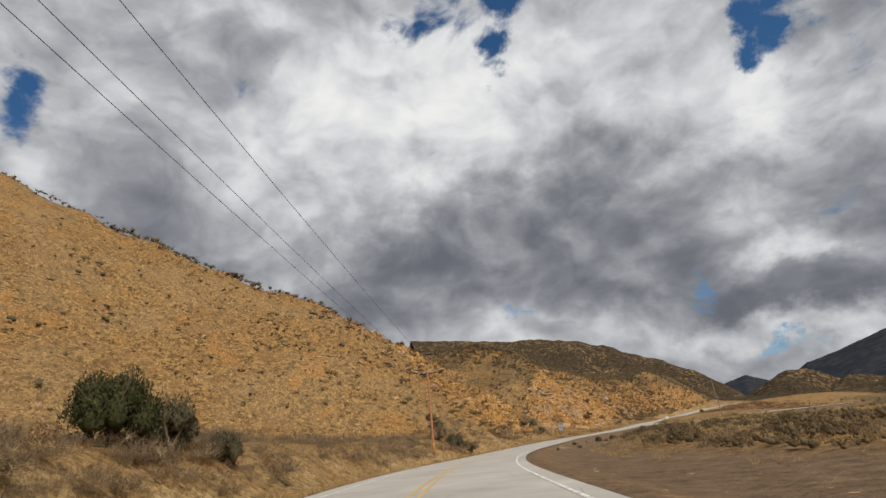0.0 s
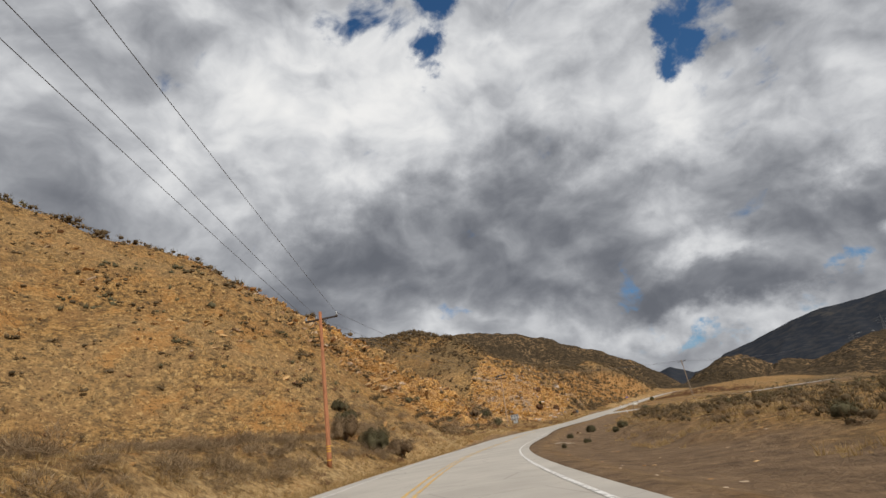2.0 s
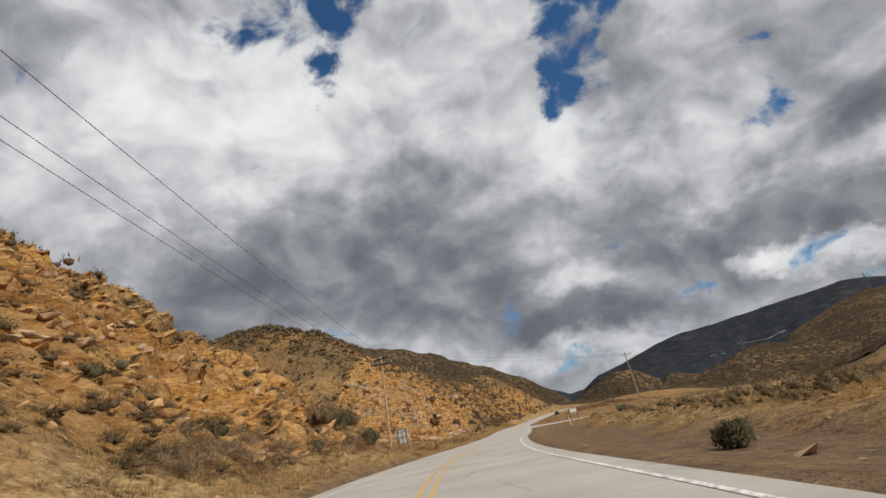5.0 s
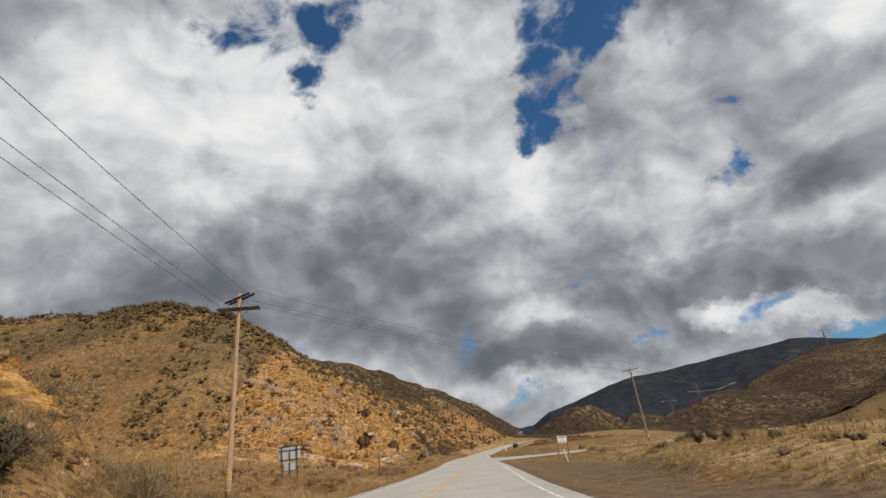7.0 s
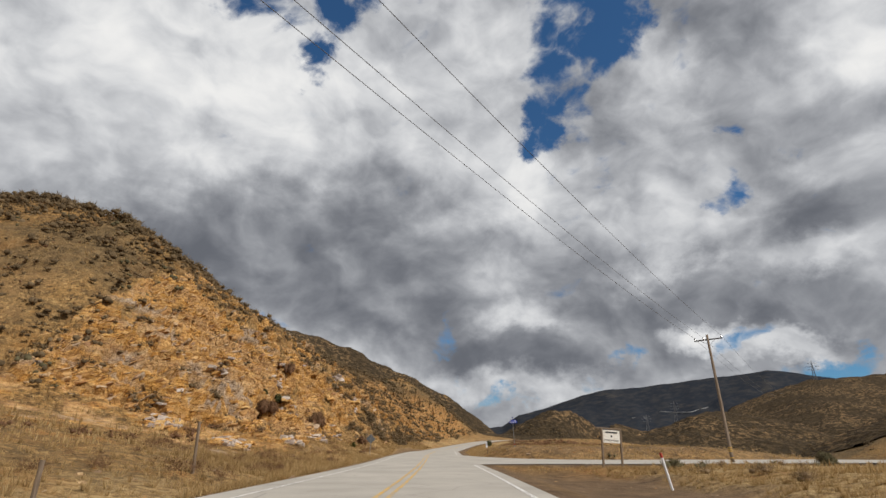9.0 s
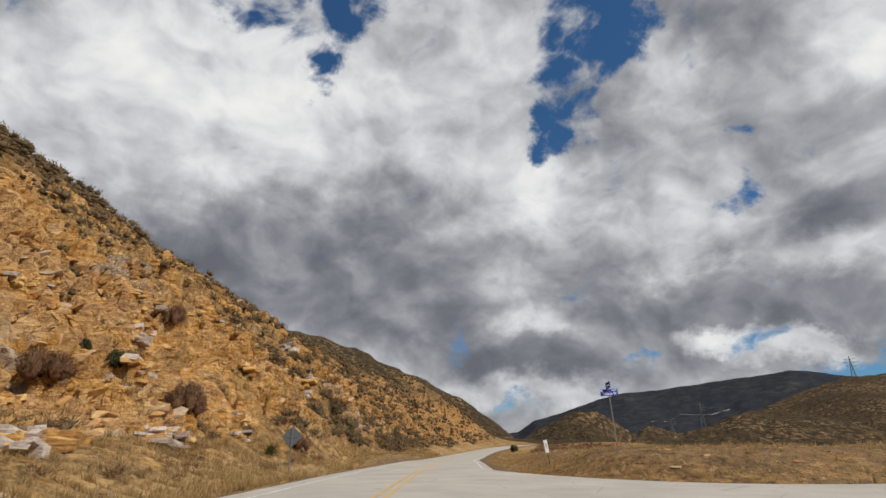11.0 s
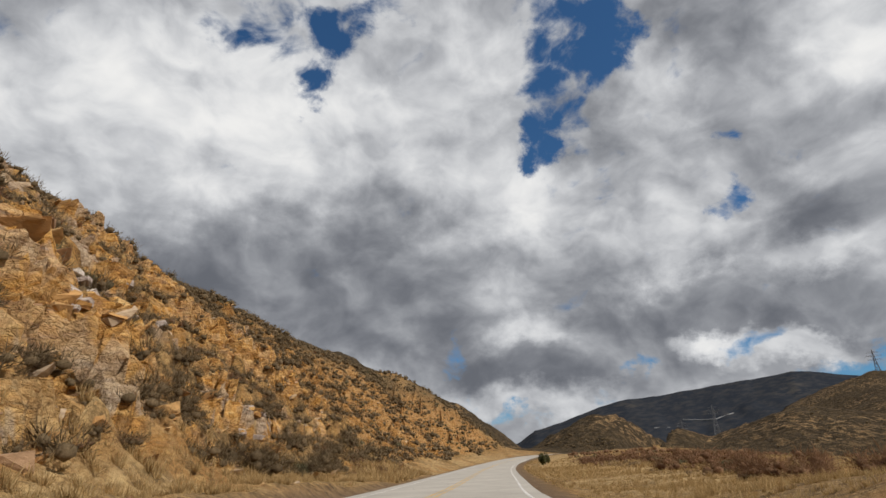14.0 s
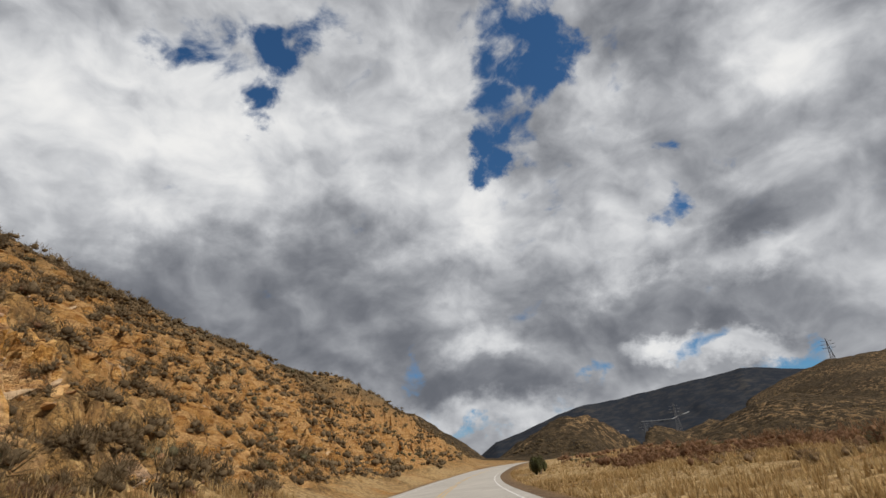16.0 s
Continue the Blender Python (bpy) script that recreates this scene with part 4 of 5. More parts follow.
def tower(x, y, top, tall, turn):
    """A lattice transmission tower: four tapering legs, cross bracing and three arms."""
    ob = empty("transmission_tower", pose(x, y, top - tall, 0, 0, turn), "grey steel lattice transmission tower on a far ridge", "transmission tower", "transmission towers")
    half = lambda z: 4.2 - 3.3 * min(z / (tall * 0.72), 1.0) if z < tall * 0.72 else 0.9 * (1 - (z - tall * 0.72) / (tall * 0.28)) + 0.08
    levels = [tall * f for f in (0, 0.2, 0.38, 0.53, 0.65, 0.74, 0.83, 0.92, 1.0)]
    for sx, sy in ((-1, -1), (1, -1), (1, 1), (-1, 1)):
        bm = bmesh.new()
        for a, b in zip(levels[:-1], levels[1:]):
            rod(bm, (sx * half(a), sy * half(a), a), (sx * half(b), sy * half(b), b), 0.22, sides=4)
        part("leg", bm, TOWER_STEEL, ob)
    bm = bmesh.new()
    for a, b in zip(levels[:-1], levels[1:]):
        for (px, py), (qx, qy) in (((-1, -1), (1, -1)), ((1, -1), (1, 1)), ((1, 1), (-1, 1)), ((-1, 1), (-1, -1))):
            rod(bm, (px * half(a), py * half(a), a), (qx * half(b), qy * half(b), b), 0.12, sides=4)
            rod(bm, (qx * half(a), qy * half(a), a), (px * half(b), py * half(b), b), 0.12, sides=4)
    part("bracing", bm, TOWER_STEEL, ob)
    for f, w in ((0.70, 7.5), (0.80, 9.0), (0.90, 6.5)):
        bm = bmesh.new()
        for side in (-1, 1):
            rod(bm, (0, -0.6, tall * f), (side * w, 0, tall * f + 0.6), 0.14, sides=4)
            rod(bm, (0, 0.6, tall * f), (side * w, 0, tall * f + 0.6), 0.14, sides=4)
            rod(bm, (0, 0, tall * f + 2.0), (side * w, 0, tall * f + 0.6), 0.11, sides=4)
        part("arm", bm, TOWER_STEEL, ob)


tower(820, 954, 84, 40, -38)
tower(840, 905, 104, 46, -38)
tower(853, 658, 138, 44, -50)


def pipeline(a, b):
    """A pale pipe laid up the mountainside on low saddles."""
    ob = empty("pipeline", Matrix.Translation(a), "pale pipe laid across the dark mountainside", "pipeline", "pipelines")
    bm = bmesh.new()
    rod(bm, (0, 0, 0), Vector(b) - Vector(a), 2.2, sides=10)
    part("pipe", bm, PIPE_PAINT, ob)
    for f in (0.15, 0.5, 0.85):
        bm = bmesh.new()
        at = (Vector(b) - Vector(a)) * f
        box(bm, (3.0, 6.0, 6.0), (at.x, at.y, at.z - 3.0), Matrix.Identity(4), 0.1)
        part("saddle", bm, PIPE_PAINT, ob)


PIPE_PAINT = wood_material("weathered_pale_paint", (0.20, 0.20, 0.20), (0.30, 0.30, 0.29), (0.1, 0.1, 0.1))
pipeline((1870.1, 2109.6, 186.0), (1912.0, 2065.9, 183.0))
pipeline((2033.0, 2101.8, 218.5), (2052.4, 2037.3, 210.5))
pipeline((2052.4, 2037.3, 210.5), (2055.6, 1952.4, 204.8))
pipeline((2055.6, 1952.4, 204.8), (2138.4, 1928.1, 226.8))


# ---- rocks and plants ----
rng = np.random.default_rng(5)


def scatter_mesh(name, templates, which, places, scales, spins, mat, tilt=None, stretch=None):
    """One mesh from many turned and scaled copies of a few small shapes."""
    all_v, all_f, all_n, start = [], [], [], 0
    for k, (verts, faces, *turned) in enumerate(templates):
        pick = np.nonzero(which == k)[0]
        if not len(pick):
            continue
        c, s = np.cos(spins[pick])[:, None], np.sin(spins[pick])[:, None]
        v = verts[None] * scales[pick][:, None, None]
        if stretch is not None:
            v = v * stretch[pick][:, None, :]
        x, y, z = v[..., 0] * c - v[..., 1] * s, v[..., 0] * s + v[..., 1] * c, v[..., 2]
        if tilt is not None:
            z = z + x * tilt[pick, 0][:, None] + y * tilt[pick, 1][:, None]
        v = np.stack([x, y, z], -1) + places[pick][:, None]
        f = faces[None] + (start + np.arange(len(pick)) * len(verts))[:, None, None]
        all_v.append(v.reshape(-1, 3))
        all_f.append(f.reshape(-1, faces.shape[1]))
        start += len(pick) * len(verts)
        if turned:
            q = turned[0][None]
            all_n.append(np.stack([q[..., 0] * c - q[..., 1] * s, q[..., 0] * s + q[..., 1] * c, q[..., 2] + 0 * c], -1).reshape(-1, 3))
    v, f = np.concatenate(all_v).astype(np.float32), np.concatenate(all_f).astype(np.int32)
    mesh = bpy.data.meshes.new(name)
    mesh.vertices.add(len(v))
    mesh.vertices.foreach_set("co", v.ravel())
    mesh.loops.add(f.size)
    mesh.polygons.add(len(f))
    mesh.loops.foreach_set("vertex_index", f.ravel())
    mesh.polygons.foreach_set("loop_start", np.arange(len(f), dtype=np.int32) * f.shape[1])
    mesh.polygons.foreach_set("use_smooth", np.full(len(f), bool(all_n)))
    mesh.update()
    if all_n:                                    # soft, rounded shading of the heads
        mesh.normals_split_custom_set_from_vertices(np.concatenate(all_n).astype(np.float32))
    mesh.materials.append(mat)
    return new(name, mesh)


def round_core():
    bm = bmesh.new()
    bmesh.ops.create_icosphere(bm, subdivisions=1, radius=1.0)
    bm.verts.index_update()
    v = np.array([q.co[:] for q in bm.verts])
    f = np.array([[q.index for q in face.verts] for face in bm.faces])
    bm.free()
    return v, f


CORE_V, CORE_F = round_core()


def bush_shape(seed, lobes, blades, length, width, rise=0.35, tall=1.0, core=0.0, loose=0.28, spread=0.6):
    """A bush of about unit radius: round heads of many fine twigs that stand out from their middle."""
    r = np.random.default_rng(seed)
    v, f, nor, count = [], [], [], 0
    stand = np.array([1, 1, tall])
    for k in range(lobes):
        turn, off = r.uniform(0, 6.28), (0.0 if lobes == 1 else r.uniform(0.25, spread))
        size = r.uniform(0.72, 0.85) if lobes == 1 else r.uniform(0.34, 0.56)
        mid = np.array([math.cos(turn) * off, math.sin(turn) * off, 0.12 if lobes == 1 else r.uniform(0.12, max(0.2, 0.62 - 0.45 * off)) + 0.1])
        out = r.normal(size=(blades, 3))
        out[:, 2] = np.abs(out[:, 2]) - 0.25
        out /= np.linalg.norm(out, axis=1)[:, None]
        root = mid + out * size * r.uniform(0.15, 0.95, (blades, 1)) ** 0.7
        axis = out * (1 - rise) + np.array([0, 0, rise]) + r.normal(0, loose, (blades, 3))
        axis /= np.linalg.norm(axis, axis=1)[:, None]
        tip = root + axis * length * r.uniform(0.45, 1.35, (blades, 1))
        side = np.cross(axis, r.normal(size=(blades, 3)))
        side = side / np.linalg.norm(side, axis=1)[:, None] * width * r.uniform(0.5, 1.1, (blades, 1))
        flip = np.where((np.cross(2 * side, tip - root + side) * out).sum(1) < 0, -1.0, 1.0)[:, None]
        out = out + np.array([0, 0, 0.35]) + r.normal(0, 0.15, (blades, 3))
        out /= np.linalg.norm(out, axis=1)[:, None]
        if core:
            ball = CORE_V * size * core * r.uniform(0.8, 1.15, (len(CORE_V), 1))
            v.append((mid + ball) * stand)
            nor.append(CORE_V + np.array([0, 0, 0.3]))
            f.append(count + CORE_F)
            count += len(CORE_V)
        v.append((np.stack([root - side * flip, root + side * flip, tip], 1) * stand).reshape(-1, 3))
        nor.append(np.repeat(out, 3, axis=0))
        f.append(count + np.arange(blades * 3).reshape(-1, 3))
        count += blades * 3
    v = np.concatenate(v)
    v[:, 2] = np.maximum(v[:, 2], -0.1)
    return v, np.concatenate(f), np.concatenate(nor)


def tuft_shape(blades, seed, spread=0.6):
    """A tuft of fine dry grass: thin blades leaning out of one root."""
    r = np.random.default_rng(seed)
    v, f = [], []
    for k in range(blades):
        a, lean, high = r.uniform(0, 2 * math.pi), r.uniform(0.05, 1.0) * spread, r.uniform(0.4, 1.0)
        out = np.array([math.cos(a), math.sin(a), 0])
        root, b = out * r.uniform(0, 0.3), r.uniform(0, 3.14)
        side = np.array([math.cos(b), math.sin(b), 0]) * r.uniform(0.025, 0.05)
        n = len(v)
        v += [root - side, root + side, root + out * lean + np.array([0, 0, high])]
        f.append((n, n + 1, n + 2))
    return np.array(v), np.array(f)


def wisp_shape(seed):
    """A thin tuft of a few wide blades for places well off the road."""
    r = np.random.default_rng(seed)
    v, f = [], []
    for k in range(5):
        a, lean = r.uniform(0, 6.28), r.uniform(0.1, 0.6)
        out = np.array([math.cos(a), math.sin(a), 0])
        root, side = out * r.uniform(0, 0.35), np.array([-out[1], out[0], 0]) * r.uniform(0.05, 0.11)
        n = len(v)
        v += [root - side, root + side, root + out * lean + np.array([0, 0, r.uniform(0.6, 1.0)])]
        f.append((n, n + 1, n + 2))
    return np.array(v), np.array(f)


def rock_shape(seed, flat=0.7):
    """A broken stone: the hull of uneven points, layered flat, with sharp edges."""
    r = np.random.default_rng(seed)
    bm = bmesh.new()
    for k in range(15):
        c = r.uniform(-1, 1, 3)
        c /= np.abs(c).max() ** 0.65 * np.linalg.norm(c) ** 0.35
        bm.verts.new(c * (0.95, 0.62, flat * 0.75) * r.uniform(0.8, 1.05))
    bmesh.ops.convex_hull(bm, input=bm.verts)
    loose = [q for q in bm.verts if not q.link_faces]
    bmesh.ops.delete(bm, geom=loose, context="VERTS")
    bmesh.ops.triangulate(bm, faces=bm.faces)
    bm.verts.ensure_lookup_table()
    bm.verts.index_update()
    v = np.array([q.co[:] for q in bm.verts])
    f = np.array([[q.index for q in face.verts] for face in bm.faces])
    bm.free()
    return v, f


def leaf_material(name, *stops, rough=0.85):
    m = material(name, rough)
    n = Nodes(m)
    n.bsdf.inputs["Specular IOR Level"].default_value = 0.2
    own = n.add("ShaderNodeNewGeometry").outputs["Random Per Island"]
    patch, fine = n.noise(0.35, 3), n.grey(n.noise(9.0, 6, 0.75), 0.3, 0.7)
    tone = n.math("ADD", n.math("MULTIPLY", own, 0.35), n.math("MULTIPLY", patch, 0.35))
    tint = n.ramp(n.math("ADD", tone, n.math("MULTIPLY", fine, 0.3)), *stops)
    twigs = n.noise(14.0, 5, 0.8)
    # shade in the gaps between twigs is mixed into the leaf tint
    tint = n.mix(n.grey(twigs, 0.36, 0.54, 0.5, 0.0), tint, n.mix(0.45, tint, (0.02, 0.014, 0.008)))
    n.colour(tint)
    n.bump(twigs, 0.8, 0.05)
    thin, both = n.add("ShaderNodeBsdfTranslucent"), n.add("ShaderNodeMixShader")
    n.put(thin.inputs["Color"], tint)
    both.inputs[0].default_value = 0.42
    n.put(both.inputs[1], n.bsdf.outputs[0])
    n.put(both.inputs[2], thin.outputs[0])
    n.put(n.tree.nodes["Material Output"].inputs["Surface"], both.outputs[0])
    return m


BRUSH_LEAF = leaf_material("grey_brown_brush", (0.2, (0.15, 0.098, 0.053)), (0.5, (0.30, 0.203, 0.112)), (0.75, (0.45, 0.325, 0.19)))
DUSKY_LEAF = leaf_material("dusky_brush", (0.2, (0.095, 0.068, 0.036)), (0.5, (0.18, 0.128, 0.068)), (0.75, (0.28, 0.20, 0.11)))
OLIVE_LEAF = leaf_material("olive_brown_brush", (0.2, (0.098, 0.067, 0.036)), (0.5, (0.188, 0.132, 0.071)), (0.75, (0.30, 0.215, 0.120)))
PALE_LEAF = leaf_material("pale_dry_brush", (0.2, (0.21, 0.145, 0.085)), (0.5, (0.40, 0.285, 0.165)), (0.75, (0.58, 0.43, 0.26)))
RUSSET_LEAF = leaf_material("russet_dead_brush", (0.2, (0.125, 0.062, 0.034)), (0.5, (0.26, 0.140, 0.074)), (0.8, (0.40, 0.245, 0.137)))
GREEN_LEAF = leaf_material("olive_green_leaves", (0.2, (0.040, 0.044, 0.017)), (0.5, (0.088, 0.090, 0.034)), (0.8, (0.17, 0.155, 0.064)))
SAGE_LEAF = leaf_material("sage_leaves", (0.2, (0.08, 0.071, 0.037)), (0.5, (0.16, 0.138, 0.073)), (0.8, (0.26, 0.222, 0.122)))
STRAW = leaf_material("dry_straw_grass", (0.2, (0.28, 0.18, 0.072)), (0.5, (0.50, 0.34, 0.15)), (0.8, (0.68, 0.51, 0.27)))


def stone_material():
    m = material("ochre_sandstone", 0.92)
    n = Nodes(m)
    own = n.add("ShaderNodeObjectInfo").outputs["Random"]
    isle = n.add("ShaderNodeNewGeometry").outputs["Random Per Island"]
    grain = n.noise(2.2, 7, 0.65, stretch=(1, 1, 2.5))
    pick = n.math("FRACT", n.math("ADD", own, isle))
    tone = n.ramp(pick, (0.0, (0.38, 0.19, 0.060)), (0.35, (0.54, 0.305, 0.105)), (0.65, (0.60, 0.38, 0.165)), (0.85, (0.50, 0.385, 0.265)), (1.0, (0.34, 0.165, 0.06)))
    n.colour(n.mix(n.grey(grain, 0.35, 0.65, 0.0, 0.75), tone, n.mix(0.6, tone, (0.14, 0.075, 0.035))))
    n.bump(grain, 0.8, 0.08)
    return m


STONE = stone_material()
BRUSHES = [bush_shape(100 + k, 4, 58, 0.36, 0.015, 0.35, 0.85, 0.40) for k in range(6)]
FEATHERY = [bush_shape(150 + k, 5, 78, 0.34, 0.012, 0.35, 0.80, 0.0, 0.4) for k in range(6)]
LEAFY = [bush_shape(200 + k, 5, 46, 0.18, 0.036, 0.2, 0.95, 0.6) for k in range(5)]
SMALL = [bush_shape(300 + k, 3, 70, 0.34, 0.013, 0.35, 0.8, 0.0, 0.4) for k in range(5)]
COARSE = [bush_shape(350 + k, 3, 24, 0.38, 0.028, 0.35, 0.80, 0.45) for k in range(8)]
FARS = [bush_shape(380 + k, 2, 10, 0.42, 0.045, 0.35, 0.80, 0.62) for k in range(8)]
TUFTS = [tuft_shape(14, 400 + k, 0.5) for k in range(6)]
WISPS = [wisp_shape(450 + k) for k in range(6)]
ROCKS = [rock_shape(500 + k, 0.4 + 0.12 * (k % 5)) for k in range(16)]


def seeds(n, s_range, d_range, power=1.0):
    """Random spots by stretch along the road and distance from its centre line (left is positive)."""
    s = rng.uniform(*s_range, n)
    d = d_range[0] + (d_range[1] - d_range[0]) * rng.uniform(0, 1, n) ** power
    i = np.clip(np.searchsorted(ROAD_S, s), 0, len(ROAD) - 1)
    x, y = ROAD[i, 0] - ROAD_T[i, 1] * d, ROAD[i, 1] + ROAD_T[i, 0] * d
    return x, y


def grow(name, shapes, mat, x, y, lo, hi, label, category, keep=None, sink=0.05, squash=(0.8, 1.3), power=1.6, leafy=True, calm=False):
    z, rock, hill, dirt, s, d = land(x, y)
    ok = (np.abs(d) > 5.6) & (side_reach(x, y)[0] > 1.5)
    if keep is not None:
        ok &= keep(x, y, z, rock, hill, dirt, s, d)
    x, y, z = x[ok], y[ok], z[ok]
    n = len(x)
    size = lo + (hi - lo) * rng.uniform(0, 1, n) ** power
    stretch = np.stack([rng.uniform(0.85, 1.2, n), rng.uniform(0.85, 1.2, n), rng.uniform(*squash, n)], 1)
    which = rng.integers(0, len(shapes), n)
    if leafy:                                    # plain shapes where no one comes near
        away = (np.abs(d[ok]) > 19) | (s[ok] > 324)
        which = np.where(away, len(shapes) + rng.integers(0, len(COARSE), n), which)
        off = (np.abs(d[ok]) > 36) | (s[ok] > 360)
        which = np.where(off, len(shapes) + len(COARSE) + rng.integers(0, len(FARS), n), which)
        shapes = shapes + COARSE + FARS
    elif shapes is TUFTS:
        away = (np.abs(d[ok]) > 17) | (s[ok] > 310)
        which = np.where(away, len(shapes) + rng.integers(0, len(WISPS), n), which)
        size = np.where(away, size * 1.25, size)
        shapes = shapes + WISPS
    ob = scatter_mesh(name, shapes, which, np.stack([x, y, z - sink * size], 1), size, rng.uniform(0, 6.28, n) if leafy or calm else rng.normal(0.5, 0.5, n), mat, stretch=stretch,
                      tilt=None if leafy or calm else np.stack([rng.normal(0.35, 0.22, n), rng.normal(-0.1, 0.2, n)], 1))
    return tagged(ob, label, category, kind="stuff")


def clumps(x, y, scale, seed):
    return fbm(x / scale, y / scale, 3, seed)


# left slopes
x, y = seeds(14000, (-40, 225), (8, 100), 1.2)
grow("slope_brush", BRUSHES, DUSKY_LEAF, x, y, 0.3, 1.25, "grey-brown dry brush dotted over the slopes", "brush",
     lambda x, y, z, rock, hill, dirt, s, d: (rng.uniform(size=len(x)) < 0.09 + 1.0 * np.maximum(clumps(x, y, 8, 61), 0)) & (hill > 0.4), squash=(0.5, 0.95))
x, y = seeds(8200, (222, 400), (9.0, 60), 1.25)
grow("cut_brush", BRUSHES, OLIVE_LEAF, x, y, 0.5, 1.45, "soft grey-brown brush thick over the cut slope", "brush",
     lambda x, y, z, rock, hill, dirt, s, d: (rng.uniform(size=len(x)) < np.clip(0.06 + 0.80 * smoothstep(243, 276, s) + 1.2 * clumps(x, y, 7, 73), 0, 0.92)) & (hill > 0.3))
x, y = rng.normal(3, 13, 900), rng.normal(132, 15, 900)
grow("spur_brush", BRUSHES, DUSKY_LEAF, x, y, 0.4, 1.4, "dark brown brush down the rocky spur", "brush",
     lambda x, y, z, rock, hill, dirt, s, d: (hill > 0.3) & (d > 8) & (clumps(x, y, 6, 100) > -0.1), squash=(0.6, 1.0))
x, y = seeds(6500, (-40, 330), (8, 100), 1.2)
grow("slope_russet_brush", COARSE, RUSSET_LEAF, x, y, 0.16, 0.7, "russet dead low brush on the slopes", "brush",
     lambda x, y, z, rock, hill, dirt, s, d: (rng.uniform(size=len(x)) < 0.35 + 1.5 * clumps(x, y, 7, 62)) & (hill > 0.4), power=2.2)
x, y = seeds(5200, (-40, 460), (9, 110), 1.0)
grow("slope_green_shrubs", LEAFY, SAGE_LEAF, x, y, 0.5, 1.5, "dusty olive shrubs on the slopes", "shrubs",
     lambda x, y, z, rock, hill, dirt, s, d: (clumps(x, y, 12, 63) > 0.15) & (hill > 0.6))


x, y = seeds(3600, (228, 430), (27, 60), 1.0)
grow("upper_slope_brush", COARSE, OLIVE_LEAF, x, y, 0.5, 1.5, "dark olive brush thick along the upper slope", "brush",
     lambda x, y, z, rock, hill, dirt, s, d: (clumps(x, y, 9, 99) > -0.12 - 0.3 * smoothstep(34, 48, d)) & (hill > 0.3), squash=(0.6, 1.1))


# crests and the flat hill tops carry a dense dark cover
def crest_spots(ridge, n, reach, step0=0, step1=None):
    p = np.array(RIDGES[ridge][2], float)[step0:step1]
    k = rng.integers(0, len(p) - 1, n)
    t = rng.uniform(0, 1, n)
    q = p[k] + (p[k + 1] - p[k]) * t[:, None]
    return q[:, 0] + rng.normal(0, reach, n), q[:, 1] + rng.normal(0, reach, n)


spots = [crest_spots(0, 300, 1.8, 1, 8), crest_spots(1, 2400, 9.0, 0, 5), crest_spots(2, 1000, 7.0, 0, 9)]
x, y = np.concatenate([a for a, _ in spots]), np.concatenate([b for _, b in spots])
grow("crest_shrubs", LEAFY, OLIVE_LEAF, x, y, 0.6, 1.8, "dark olive-brown shrubs along the hill crests", "shrubs")

x, y = seeds(2300, (395, 600), (8, 95), 1.2)
grow("distant_slope_brush", COARSE, DUSKY_LEAF, x, y, 0.8, 2.0, "grey-brown brush over the far end of the slope", "brush",
     lambda x, y, z, rock, hill, dirt, s, d: hill > 0.2)
x, y = rng.uniform(130, 430, 800), rng.uniform(120, 480, 800)
grow("distant_field_brush", COARSE, DUSKY_LEAF, x, y, 0.8, 2.2, "dark brush over the far flats", "brush",
     lambda x, y, z, rock, hill, dirt, s, d: d < -60)

x, y = seeds(2000, (-30, 150), (-15, -100), 1.3)
grow("field_dusky_brush", COARSE, DUSKY_LEAF, x, y, 0.4, 1.2, "dark dry brush crowding the low field", "brush",
     lambda x, y, z, rock, hill, dirt, s, d: clumps(x, y, 12, 95) > -0.22)

# verge brush left of the road, dense before the first hill
x, y = seeds(3000, (-25, 160), (9.0, 40), 1.3)
grow("verge_brush", FEATHERY, PALE_LEAF, x, y, 0.5, 1.5, "dense grey-brown verge brush below the slope", "brush",
     lambda x, y, z, rock, hill, dirt, s, d: (d < 30 - 0.12 * s + 9 * clumps(x, y, 8, 64)) & (clumps(x, y, 5, 65) > -0.2) & (d > 9.5 + 1.5 * clumps(x, y, 6, 60)))
x, y = seeds(1300, (-25, 330), (7.8, 24), 1.3)
grow("verge_russet_brush", SMALL, RUSSET_LEAF, x, y, 0.35, 0.95, "russet dead brush along the verge", "brush",
     lambda x, y, z, rock, hill, dirt, s, d: (clumps(x, y, 8, 66) > -0.05))

# right of the road
x, y = seeds(2600, (-60, 420), (-12, -150), 1.4)
grow("field_brush", BRUSHES, BRUSH_LEAF, x, y, 0.25, 0.85, "grey-brown brush over the field", "brush",
     lambda x, y, z, rock, hill, dirt, s, d: (dirt < 0.3) & (clumps(x, y, 14, 67) > np.where(s < 160, -0.2, np.where(s > 285, -0.1, 0.05))) & ((-d > 14.5 - 1.5 * smoothstep(100, 130, s)) | ((s > 284) & (d < -17))))
x, y = seeds(2600, (-60, 520), (-13, -150), 1.3)
grow("field_green_shrubs", LEAFY, SAGE_LEAF, x, y, 0.3, 1.1, "olive shrubs over the field", "shrubs",
     lambda x, y, z, rock, hill, dirt, s, d: (dirt < 0.3) & (clumps(x, y, 16, 68) > 0.1) & (-d > 15))
x, y = seeds(1500, (278, 420), (-13.5, -60), 1.3)
grow("field_russet_brush", BRUSHES, RUSSET_LEAF, x, y, 0.55, 1.5, "russet brush beside the road", "brush",
     lambda x, y, z, rock, hill, dirt, s, d: (clumps(x, y, 9, 69) > -0.02))

